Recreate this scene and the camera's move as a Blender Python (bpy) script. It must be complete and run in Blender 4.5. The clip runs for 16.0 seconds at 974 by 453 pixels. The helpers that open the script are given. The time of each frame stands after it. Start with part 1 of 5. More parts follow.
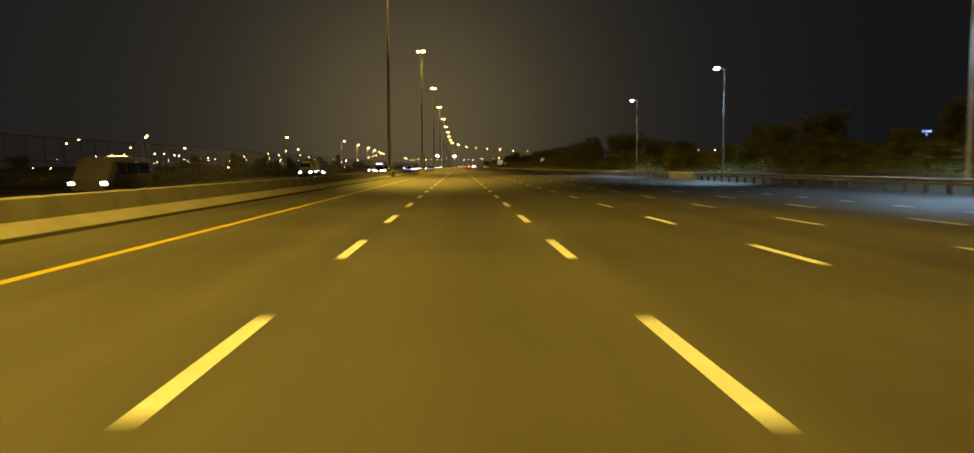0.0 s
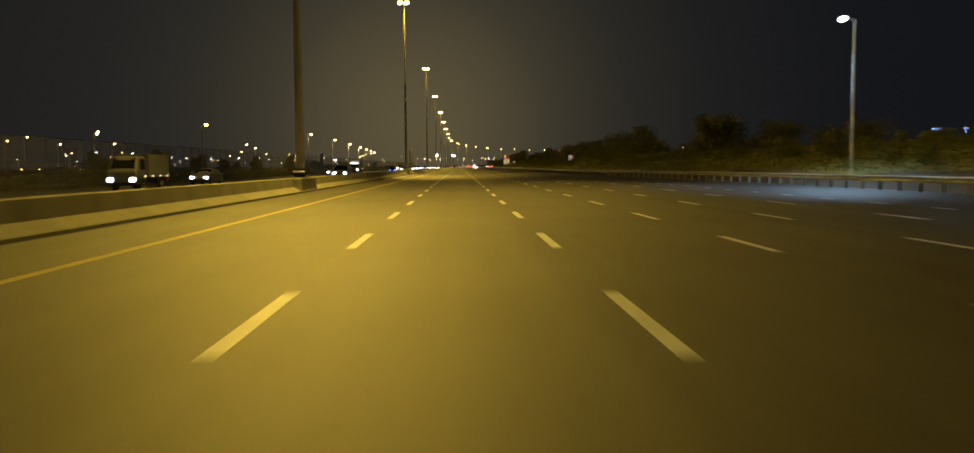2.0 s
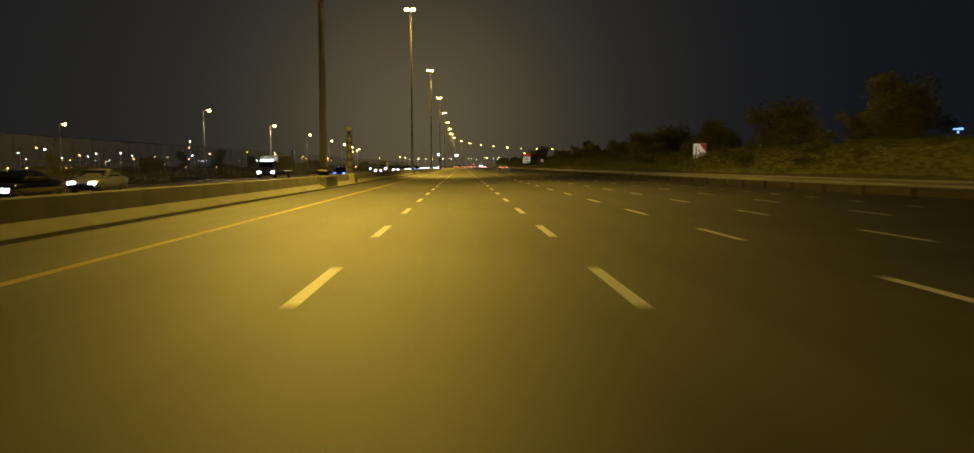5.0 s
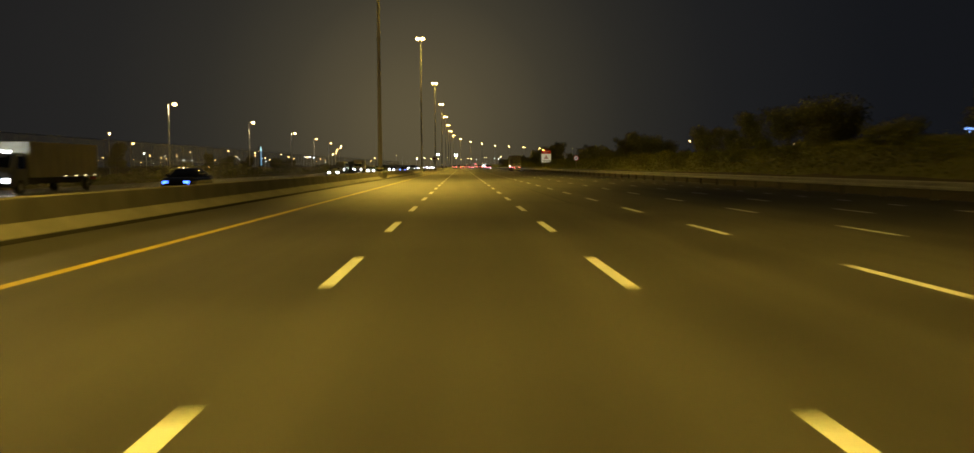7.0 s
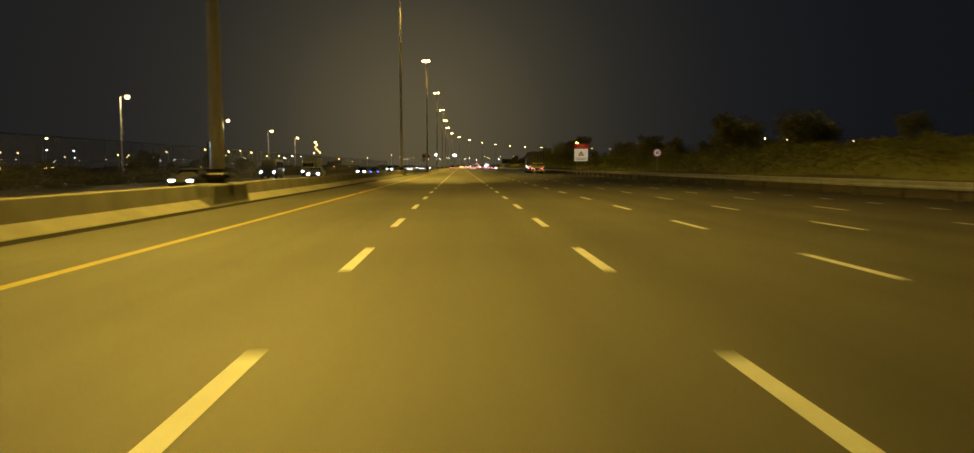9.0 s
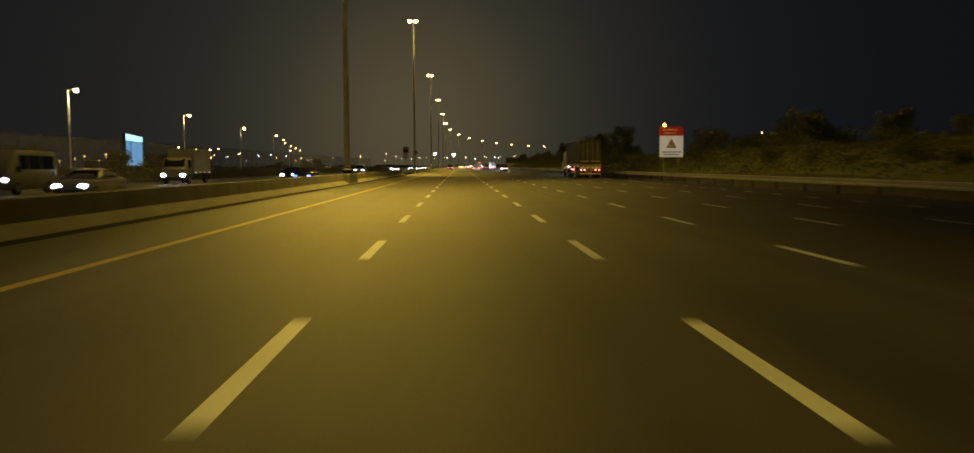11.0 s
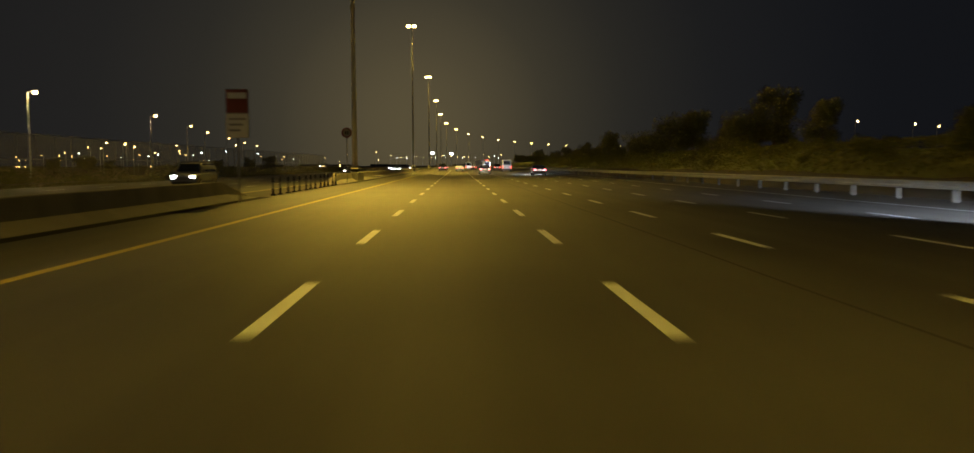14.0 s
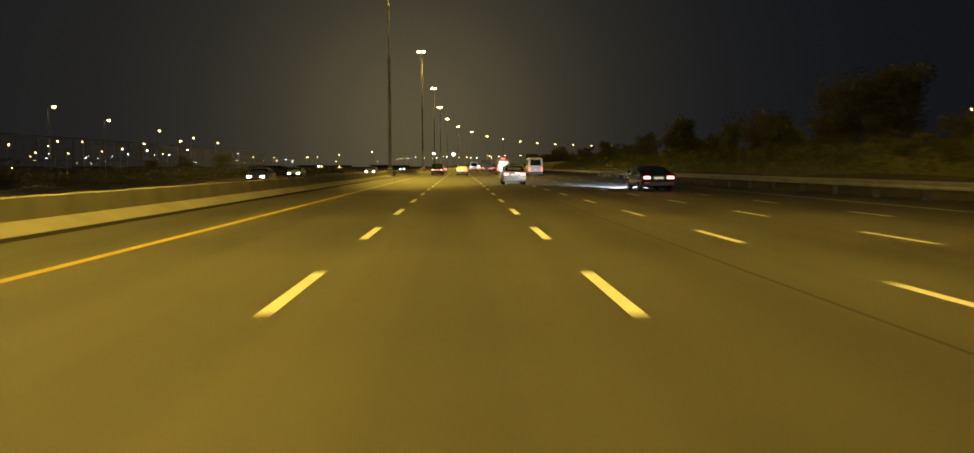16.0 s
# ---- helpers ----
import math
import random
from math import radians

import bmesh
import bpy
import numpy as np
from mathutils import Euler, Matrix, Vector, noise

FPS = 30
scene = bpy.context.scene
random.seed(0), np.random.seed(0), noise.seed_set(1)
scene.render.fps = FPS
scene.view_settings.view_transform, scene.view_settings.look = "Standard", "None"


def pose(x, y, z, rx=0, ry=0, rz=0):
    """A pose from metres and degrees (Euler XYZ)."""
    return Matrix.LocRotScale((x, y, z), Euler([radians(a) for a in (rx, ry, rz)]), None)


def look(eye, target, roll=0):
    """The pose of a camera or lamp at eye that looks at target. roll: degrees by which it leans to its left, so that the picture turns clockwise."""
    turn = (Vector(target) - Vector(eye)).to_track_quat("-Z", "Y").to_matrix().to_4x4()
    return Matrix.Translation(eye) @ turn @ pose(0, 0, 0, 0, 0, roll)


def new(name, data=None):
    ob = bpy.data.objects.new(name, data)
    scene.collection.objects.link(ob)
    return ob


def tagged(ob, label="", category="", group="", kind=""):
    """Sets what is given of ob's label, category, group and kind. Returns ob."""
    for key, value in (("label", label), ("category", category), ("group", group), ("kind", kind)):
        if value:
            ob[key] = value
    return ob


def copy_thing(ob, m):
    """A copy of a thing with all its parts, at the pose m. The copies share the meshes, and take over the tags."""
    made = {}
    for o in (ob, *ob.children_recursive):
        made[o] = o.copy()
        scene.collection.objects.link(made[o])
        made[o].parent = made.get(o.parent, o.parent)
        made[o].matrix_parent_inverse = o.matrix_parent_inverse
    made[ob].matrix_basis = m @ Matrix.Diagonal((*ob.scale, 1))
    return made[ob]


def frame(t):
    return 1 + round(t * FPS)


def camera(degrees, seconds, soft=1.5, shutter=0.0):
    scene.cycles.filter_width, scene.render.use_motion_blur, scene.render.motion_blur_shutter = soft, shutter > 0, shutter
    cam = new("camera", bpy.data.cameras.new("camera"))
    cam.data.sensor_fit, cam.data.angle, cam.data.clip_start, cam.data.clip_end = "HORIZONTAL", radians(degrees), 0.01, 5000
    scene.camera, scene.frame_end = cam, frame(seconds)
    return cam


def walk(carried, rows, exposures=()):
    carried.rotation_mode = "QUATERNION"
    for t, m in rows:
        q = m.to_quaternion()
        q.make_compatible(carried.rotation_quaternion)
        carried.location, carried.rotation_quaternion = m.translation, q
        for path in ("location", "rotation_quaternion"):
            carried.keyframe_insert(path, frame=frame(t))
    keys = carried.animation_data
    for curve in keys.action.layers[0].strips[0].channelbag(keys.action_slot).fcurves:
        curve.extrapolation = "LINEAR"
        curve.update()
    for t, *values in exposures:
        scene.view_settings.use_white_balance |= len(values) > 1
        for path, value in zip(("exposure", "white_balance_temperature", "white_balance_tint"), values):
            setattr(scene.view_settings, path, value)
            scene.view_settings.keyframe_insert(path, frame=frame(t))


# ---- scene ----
cam = camera(60.0, 16.0, soft=1.5, shutter=0.45)
PATH = [
    (0.0, (0.111, 0.145, 1.430), (0.759, 20.084, 0.004), -0.269),
    (0.5, (0.109, 16.532, 1.430), (0.772, 36.471, 0.006), -0.246),
    (1.0, (0.138, 33.043, 1.430), (0.793, 52.981, 0.007), -0.187),
    (1.5, (0.172, 49.503, 1.430), (0.805, 69.442, -0.001), -0.126),
    (2.0, (0.155, 65.821, 1.430), (0.811, 85.759, -0.003), -0.412),
    (2.5, (0.191, 82.096, 1.430), (0.837, 102.034, -0.004), -0.382),
    (3.0, (0.208, 98.509, 1.430), (0.832, 118.448, 0.002), -0.353),
    (3.5, (0.177, 115.270, 1.430), (0.769, 135.210, 0.006), -0.385),
    (4.0, (0.107, 131.690, 1.430), (0.687, 151.630, -0.001), -0.315),
    (4.5, (0.083, 148.092, 1.430), (0.664, 168.033, -0.002), -0.298),
    (5.0, (0.024, 164.437, 1.430), (0.609, 184.377, -0.004), -0.269),
    (5.5, (-0.046, 180.762, 1.430), (0.543, 200.702, -0.006), -0.235),
    (6.0, (-0.104, 197.106, 1.430), (0.488, 217.046, -0.009), -0.205),
    (6.5, (-0.129, 213.509, 1.430), (0.465, 233.448, -0.009), -0.188),
    (7.0, (-0.138, 230.374, 1.430), (0.461, 250.314, -0.004), -0.191),
    (7.5, (-0.169, 246.396, 1.430), (0.460, 266.334, -0.011), -0.212),
    (8.0, (-0.160, 262.518, 1.430), (0.472, 282.456, -0.013), -0.110),
    (8.5, (-0.155, 279.156, 1.430), (0.484, 299.095, 0.001), -0.167),
    (9.0, (-0.165, 296.057, 1.430), (0.463, 315.996, 0.001), -0.220),
    (9.5, (-0.179, 312.514, 1.430), (0.453, 332.452, 0.000), -0.225),
    (10.0, (-0.210, 328.988, 1.430), (0.428, 348.926, -0.002), -0.213),
    (10.5, (-0.247, 345.467, 1.430), (0.399, 365.405, -0.005), -0.195),
    (11.0, (-0.279, 361.941, 1.430), (0.374, 381.879, -0.007), -0.183),
    (11.5, (-0.292, 378.398, 1.430), (0.364, 398.336, -0.008), -0.190),
    (12.0, (-0.272, 394.813, 1.430), (0.395, 414.750, -0.004), -0.193),
    (12.5, (-0.203, 411.377, 1.430), (0.482, 431.313, -0.016), -0.171),
    (13.0, (-0.134, 427.673, 1.430), (0.568, 447.609, -0.017), -0.235),
    (13.5, (-0.053, 443.738, 1.430), (0.644, 463.675, -0.003), -0.217),
    (14.0, (0.030, 460.375, 1.430), (0.722, 480.311, -0.022), -0.215),
    (14.5, (0.078, 476.921, 1.430), (0.762, 496.857, -0.007), -0.319),
    (15.0, (0.111, 493.279, 1.430), (0.780, 513.216, -0.009), -0.386),
    (15.5, (0.131, 509.846, 1.430), (0.781, 529.785, -0.003), -0.372),
    (16.0, (0.150, 526.505, 1.430), (0.790, 546.444, -0.002), -0.231),
]
# the white balance drifts a little, the exposure dips beside the glowing board
TINT = [(0.0, 0.0, 7200, 10), (1.0, 0.0, 6600, 10), (2.0, 0.0, 6700, 10), (3.0, 0.0, 7000, 10), (4.0, 0.0, 6500, 10), (8.0, 0.10, 6500, 10), (9.2, 0.0, 6500, 10), (11.4, -0.30, 6400, 10), (12.4, -0.25, 6400, 10), (13.4, -0.05, 6500, 10), (14.9, -0.30, 6600, 10), (16.0, 0.0, 6500, 10)]
walk(cam, [(t, look(eye, target, roll)) for t, eye, target, roll in PATH], TINT)

# ---- world: a night sky with the glow of the lit motorway and the city ----
SODIUM = (1.0, 0.66, 0.078)
WARM = (1.0, 0.72, 0.30)
LED = (0.60, 0.82, 1.0)
world = bpy.data.worlds.new("night_sky")
scene.world = world
world.use_nodes = True
wn, wl = world.node_tree.nodes, world.node_tree.links
w_co = wn.new("ShaderNodeTexCoord")


def sky_lobe(direction, stops):
    """Glow that falls off with the angle from a direction; stops: (degrees, colour)."""
    dot = wn.new("ShaderNodeVectorMath")
    dot.operation = "DOT_PRODUCT"
    dot.inputs[1].default_value = Vector(direction).normalized()
    wl.new(w_co.outputs["Generated"], dot.inputs[0])
    ramp = wn.new("ShaderNodeValToRGB")
    ramp.color_ramp.interpolation = "B_SPLINE"
    e = ramp.color_ramp.elements
    while len(e) < len(stops):
        e.new(0.5)
    for el, (deg, col) in zip(e, sorted(stops, key=lambda s: -s[0])):
        el.position = max(0.0, math.cos(radians(deg)))
        el.color = (*col, 1)
    wl.new(dot.outputs["Value"], ramp.inputs[0])
    return ramp.outputs[0]


w_add = wn.new("ShaderNodeMix")
w_add.data_type, w_add.blend_type = "RGBA", "ADD"
w_add.inputs["Factor"].default_value = 1.0
wl.new(sky_lobe((-0.05, 1, 0.05), [(0, (0.104, 0.084, 0.043)), (5, (0.078, 0.064, 0.036)), (9, (0.042, 0.037, 0.0245)), (14, (0.0205, 0.0195, 0.0165)), (20, (0.0108, 0.0113, 0.0126)), (30, (0.0056, 0.0064, 0.0086)), (60, (0.0050, 0.0055, 0.0070))]), w_add.inputs["A"])
wl.new(sky_lobe((-0.5, 0.87, 0.0), [(0, (0.0065, 0.0055, 0.0036)), (16, (0.0050, 0.0041, 0.0026)), (34, (0.0006, 0.0006, 0.0006))]), w_add.inputs["B"])
wl.new(w_add.outputs["Result"], wn["Background"].inputs[0])
wn["Background"].inputs[1].default_value = 1.0

LAMP_WATTS = 190000


# ---- materials ----
def node_material(name):
    m = bpy.data.materials.new(name)
    m.use_nodes = True
    return m, m.node_tree.nodes, m.node_tree.links, m.node_tree.nodes["Principled BSDF"]


def surface(name, a, b, scale=3.0, rough=0.7, metal=0.0, bump=0.2, fine=60.0, stain=0.25, coat=0.0):
    """A surface of two mixed colours: broad stains and fine grain, with relief."""
    m, n, l, p = node_material(name)
    co = n.new("ShaderNodeTexCoord")
    big = n.new("ShaderNodeTexNoise")
    big.inputs["Scale"].default_value = scale
    big.inputs["Detail"].default_value = 6
    small = n.new("ShaderNodeTexNoise")
    small.inputs["Scale"].default_value = fine
    small.inputs["Detail"].default_value = 3
    l.new(co.outputs["Object"], big.inputs["Vector"])
    l.new(co.outputs["Object"], small.inputs["Vector"])
    mix = n.new("ShaderNodeMix")
    mix.data_type = "RGBA"
    mix.inputs["A"].default_value = (*a, 1)
    mix.inputs["B"].default_value = (*b, 1)
    ramp = n.new("ShaderNodeValToRGB")
    ramp.color_ramp.elements[0].position = 0.5 - stain
    ramp.color_ramp.elements[1].position = 0.5 + stain
    add = n.new("ShaderNodeMath")
    add.operation = "MULTIPLY_ADD"
    add.inputs[1].default_value = 0.35
    l.new(small.outputs["Fac"], add.inputs[0])
    l.new(big.outputs["Fac"], add.inputs[2])
    sub = n.new("ShaderNodeMath")
    sub.operation = "SUBTRACT"
    sub.inputs[1].default_value = 0.175
    l.new(add.outputs[0], sub.inputs[0])
    l.new(sub.outputs[0], ramp.inputs[0])
    l.new(ramp.outputs[0], mix.inputs["Factor"])
    l.new(mix.outputs["Result"], p.inputs["Base Color"])
    p.inputs["Roughness"].default_value = rough
    p.inputs["Metallic"].default_value = metal
    p.inputs["Coat Weight"].default_value = coat
    p.inputs["Coat Roughness"].default_value = 0.08
    if bump:
        bu = n.new("ShaderNodeBump")
        bu.inputs["Strength"].default_value = bump
        bu.inputs["Distance"].default_value = 0.01
        l.new(small.outputs["Fac"], bu.inputs["Height"])
        l.new(bu.outputs[0], p.inputs["Normal"])
    return m


def glowing(name, colour, strength):
    m, n, l, p = node_material(name)
    p.inputs["Base Color"].default_value = (0.8, 0.8, 0.8, 1)
    p.inputs["Emission Color"].default_value = (*colour, 1)
    p.inputs["Emission Strength"].default_value = strength
    return m


def asphalt_material(name, a, b):
    """Worn asphalt: long streaks along the lanes, stains, fine stone grain."""
    m, n, l, p = node_material(name)
    co = n.new("ShaderNodeTexCoord")
    stretch = n.new("ShaderNodeMapping")
    stretch.inputs["Scale"].default_value = (0.9, 0.010, 1.0)
    l.new(co.outputs["Object"], stretch.inputs["Vector"])
    streak = n.new("ShaderNodeTexNoise")
    streak.inputs["Scale"].default_value, streak.inputs["Detail"].default_value = 1.0, 5
    l.new(stretch.outputs[0], streak.inputs["Vector"])
    patch = n.new("ShaderNodeTexNoise")
    patch.inputs["Scale"].default_value, patch.inputs["Detail"].default_value = 0.14, 6
    l.new(co.outputs["Object"], patch.inputs["Vector"])
    grain = n.new("ShaderNodeTexNoise")
    grain.inputs["Scale"].default_value, grain.inputs["Detail"].default_value = 55.0, 3
    l.new(co.outputs["Object"], grain.inputs["Vector"])
    s1 = n.new("ShaderNodeMath")
    s1.operation = "ADD"
    l.new(streak.outputs["Fac"], s1.inputs[0])
    l.new(patch.outputs["Fac"], s1.inputs[1])
    s2 = n.new("ShaderNodeMath")
    s2.operation = "MULTIPLY_ADD"
    s2.inputs[1].default_value = 0.4
    l.new(grain.outputs["Fac"], s2.inputs[0])
    l.new(s1.outputs[0], s2.inputs[2])
    ramp = n.new("ShaderNodeValToRGB")
    ramp.color_ramp.elements[0].position, ramp.color_ramp.elements[1].position = 0.0, 1.0
    half = n.new("ShaderNodeMapRange")
    half.inputs["From Min"].default_value, half.inputs["From Max"].default_value = 0.95, 1.45
    l.new(s2.outputs[0], half.inputs["Value"])
    l.new(half.outputs[0], ramp.inputs[0])
    ramp.color_ramp.elements[0].color, ramp.color_ramp.elements[1].color = (*a, 1), (*b, 1)
    l.new(ramp.outputs[0], p.inputs["Base Color"])
    p.inputs["Roughness"].default_value = 0.62
    p.inputs["Specular IOR Level"].default_value = 0.46
    bu = n.new("ShaderNodeBump")
    bu.inputs["Strength"].default_value, bu.inputs["Distance"].default_value = 0.5, 0.008
    l.new(grain.outputs["Fac"], bu.inputs["Height"])
    l.new(bu.outputs[0], p.inputs["Normal"])
    return m


def paint_material(name, colour, rough=0.28, metal=0.0):
    m, n, l, p = node_material(name)
    co = n.new("ShaderNodeTexCoord")
    dust = n.new("ShaderNodeTexNoise")
    dust.inputs["Scale"].default_value, dust.inputs["Detail"].default_value = 2.5, 5
    l.new(co.outputs["Object"], dust.inputs["Vector"])
    mix = n.new("ShaderNodeMix")
    mix.data_type = "RGBA"
    mix.inputs["A"].default_value = (*colour, 1)
    mix.inputs["B"].default_value = (*[0.8 * c + 0.003 for c in colour], 1)
    l.new(dust.outputs["Fac"], mix.inputs["Factor"])
    l.new(mix.outputs["Result"], p.inputs["Base Color"])
    p.inputs["Roughness"].default_value, p.inputs["Metallic"].default_value = rough, metal
    p.inputs["Coat Weight"].default_value, p.inputs["Coat Roughness"].default_value = 0.6, 0.06
    return m


def veil_material(name, colour, cover):
    """Wire mesh seen from afar: thin wires that cover only a part of the sheet."""
    m, n, l, p = node_material(name)
    p.inputs["Base Color"].default_value = (*colour, 1)
    p.inputs["Roughness"].default_value = 0.6
    co = n.new("ShaderNodeTexCoord")
    no = n.new("ShaderNodeTexNoise")
    no.inputs["Scale"].default_value = 0.8
    l.new(co.outputs["Object"], no.inputs["Vector"])
    mr = n.new("ShaderNodeMapRange")
    mr.inputs["To Min"].default_value, mr.inputs["To Max"].default_value = cover * 0.7, cover * 1.3
    l.new(no.outputs["Fac"], mr.inputs["Value"])
    l.new(mr.outputs[0], p.inputs["Alpha"])
    return m


M_ASPHALT = asphalt_material("asphalt", (0.021, 0.020, 0.019), (0.054, 0.052, 0.048))
M_ASPHALT_OLD = asphalt_material("asphalt_old", (0.026, 0.026, 0.025), (0.050, 0.049, 0.047))
M_TAR = surface("tar_seal", (0.010, 0.010, 0.010), (0.018, 0.017, 0.016), 2.0, 0.95, 0, 0.2, 30)
M_SAND = surface("sandy_ground", (0.14, 0.105, 0.065), (0.25, 0.20, 0.13), 0.2, 0.95, 0, 0.4, 12)
M_WHITE = surface("white_road_paint", (0.39, 0.41, 0.47), (0.56, 0.59, 0.68), 3.0, 0.5, 0, 0.3, 50)
M_YELLOW = surface("yellow_road_paint", (0.26, 0.20, 0.016), (0.37, 0.29, 0.028), 1.5, 0.6, 0, 0.3, 50)
M_CONCRETE = surface("concrete", (0.11, 0.105, 0.095), (0.19, 0.18, 0.165), 0.8, 0.85, 0, 0.4, 25)
M_DARK = surface("dark_concrete", (0.03, 0.03, 0.028), (0.07, 0.065, 0.06), 1.2, 0.8, 0, 0.3, 25)
M_PALEBLOCK = surface("pale_concrete", (0.52, 0.48, 0.43), (0.66, 0.62, 0.56), 1.2, 0.85, 0, 0.3, 30)
M_STEEL = surface("galvanised_steel", (0.20, 0.20, 0.20), (0.31, 0.31, 0.30), 1.5, 0.55, 0.2, 0.1, 30)
M_POST = surface("dark_post_steel", (0.06, 0.06, 0.055), (0.11, 0.105, 0.10), 2.0, 0.7, 0.3, 0.1, 30)
M_GALV = surface("galvanised_pole", (0.34, 0.35, 0.36), (0.50, 0.51, 0.52), 0.9, 0.5, 0.2, 0.1, 20)
M_POLE = surface("painted_pole", (0.34, 0.34, 0.33), (0.46, 0.46, 0.45), 0.9, 0.6, 0.2, 0.1, 20)
M_BLACK = surface("black_plastic", (0.010, 0.010, 0.010), (0.022, 0.022, 0.022), 3.0, 0.5, 0, 0.1, 40)
M_RUBBER = surface("tyre_rubber", (0.012, 0.012, 0.012), (0.028, 0.027, 0.026), 4.0, 0.85, 0, 0.3, 50)
M_RIM = surface("alloy_rim", (0.40, 0.40, 0.41), (0.55, 0.55, 0.56), 3.0, 0.35, 0.9, 0, 40)
M_CHROME = surface("chrome", (0.6, 0.6, 0.6), (0.7, 0.7, 0.7), 3.0, 0.15, 1.0, 0, 40)
M_SODIUM = glowing("sodium_lamp_glass", (1.0, 0.64, 0.17), 40)
M_WARM = glowing("warm_lamp_glass", (1.0, 0.62, 0.20), 14)
M_FARWARM = glowing("far_warm_lamp", (1.0, 0.60, 0.20), 32)
M_FARCOOL = glowing("far_cool_lamp", (0.75, 0.88, 1.0), 32)
M_LED = glowing("white_lamp_glass", LED, 80)
M_HEAD = glowing("headlamp_glass", (0.82, 0.92, 1.0), 60)
M_HEADBLUE = glowing("xenon_headlamp_glass", (0.04, 0.13, 1.0), 6)
M_FARBLUE = glowing("far_blue_sign", (0.22, 0.42, 1.0), 2.5)
# sign colours darkened to hold the shade on faces no headlight reaches
M_DIMRED = surface("dim_sign_red", (0.17, 0.025, 0.022), (0.24, 0.034, 0.030), 1.5, 0.6, 0, 0, 20)
M_DIMFACE = surface("dim_sign_white", (0.24, 0.24, 0.24), (0.32, 0.32, 0.32), 1.5, 0.6, 0, 0, 20)
M_TAIL = glowing("tail_lamp_glass", (1.0, 0.05, 0.03), 5)
M_BRAKE = glowing("brake_lamp_glass", (1.0, 0.16, 0.17), 9)
M_BRAKEHOT = glowing("bright_brake_lamp_glass", (1.0, 0.17, 0.20), 11)
M_AMBER = glowing("amber_lamp_glass", (1.0, 0.55, 0.06), 40)
M_MARKER = glowing("side_marker_glass", (1.0, 0.80, 0.40), 3)
M_PLATE = glowing("lit_number_plate", (0.9, 0.95, 1.0), 0.25)
M_GLASS, _n, _l, _p = node_material("tinted_car_glass")
_p.inputs["Base Color"].default_value = (0.012, 0.014, 0.016, 1)
_p.inputs["Roughness"].default_value = 0.06
_p.inputs["Coat Weight"].default_value = 0.5
M_GRASS = surface("bank_grass", (0.08, 0.085, 0.02), (0.13, 0.135, 0.035), 0.5, 0.95, 0, 0.6, 9)
M_LEAF = surface("hedge_leaves", (0.10, 0.105, 0.022), (0.17, 0.175, 0.04), 0.8, 0.75, 0, 0, 8)
M_LEAF2 = surface("tree_leaves", (0.09, 0.095, 0.045), (0.16, 0.16, 0.075), 0.6, 0.75, 0, 0, 8)
M_BARK = surface("bark", (0.07, 0.05, 0.035), (0.13, 0.10, 0.07), 2.0, 0.9, 0, 0.5, 20)
M_MESH = veil_material("wire_mesh", (0.16, 0.155, 0.14), 0.32)
M_SIGNWHITE = surface("sign_white", (0.72, 0.73, 0.74), (0.80, 0.81, 0.82), 1.5, 0.45, 0, 0, 20)
M_SIGNRED = surface("sign_red", (0.42, 0.02, 0.02), (0.55, 0.03, 0.03), 1.5, 0.45, 0, 0, 20)
M_SIGNGREY = surface("sign_back", (0.22, 0.22, 0.23), (0.32, 0.32, 0.33), 1.5, 0.5, 0.3, 0, 20)
M_CREAM = surface("cream_band", (0.055, 0.052, 0.043), (0.090, 0.085, 0.072), 1.5, 0.6, 0, 0.1, 20)
M_REFLECT = surface("yellow_reflector", (0.52, 0.55, 0.05), (0.64, 0.66, 0.07), 4.0, 0.4, 0, 0, 30)
# sign faces glow weakly in place of headlights thrown back by the sheeting
M_SIGNGLOW = glowing("sign_headlight_glow", (0.92, 0.95, 1.0), 0.18)
M_REDGLOW = glowing("red_headlight_glow", (1.0, 0.05, 0.05), 0.05)
M_REDGLOW.node_tree.nodes["Principled BSDF"].inputs["Base Color"].default_value = (0.5, 0.03, 0.03, 1)
M_BILL = glowing("billboard_screen", (0.06, 0.48, 1.0), 0.85)
M_BILLTOP = glowing("billboard_top_glow", (0.42, 0.85, 1.0), 1.7)
M_CONTAINER = surface("container_steel", (0.030, 0.028, 0.027), (0.052, 0.049, 0.046), 0.7, 0.55, 0.2, 0.2, 20)
M_TRUCKWHITE = paint_material("cream_truck_paint", (0.62, 0.58, 0.50), 0.35)
# white paint darkened to put the night's shade on weakly lit vehicles
M_DARKWHITE = paint_material("darkened_white_paint", (0.14, 0.14, 0.138), 0.45)
M_VANWHITE = paint_material("white_van_paint", (0.72, 0.72, 0.71), 0.3)
M_SILVER = paint_material("silver_paint", (0.34, 0.35, 0.36), 0.3, 0.4)
M_YELLOWCAR = paint_material("yellow_bus_paint", (0.36, 0.21, 0.018), 0.35)
M_BLACKCAR = paint_material("black_car_paint", (0.006, 0.006, 0.007), 0.14)
M_BROWNCAR = paint_material("brown_car_paint", (0.10, 0.05, 0.035), 0.25)
M_BUILDING = surface("far_facade", (0.10, 0.10, 0.10), (0.16, 0.15, 0.14), 0.05, 0.9, 0, 0, 1)

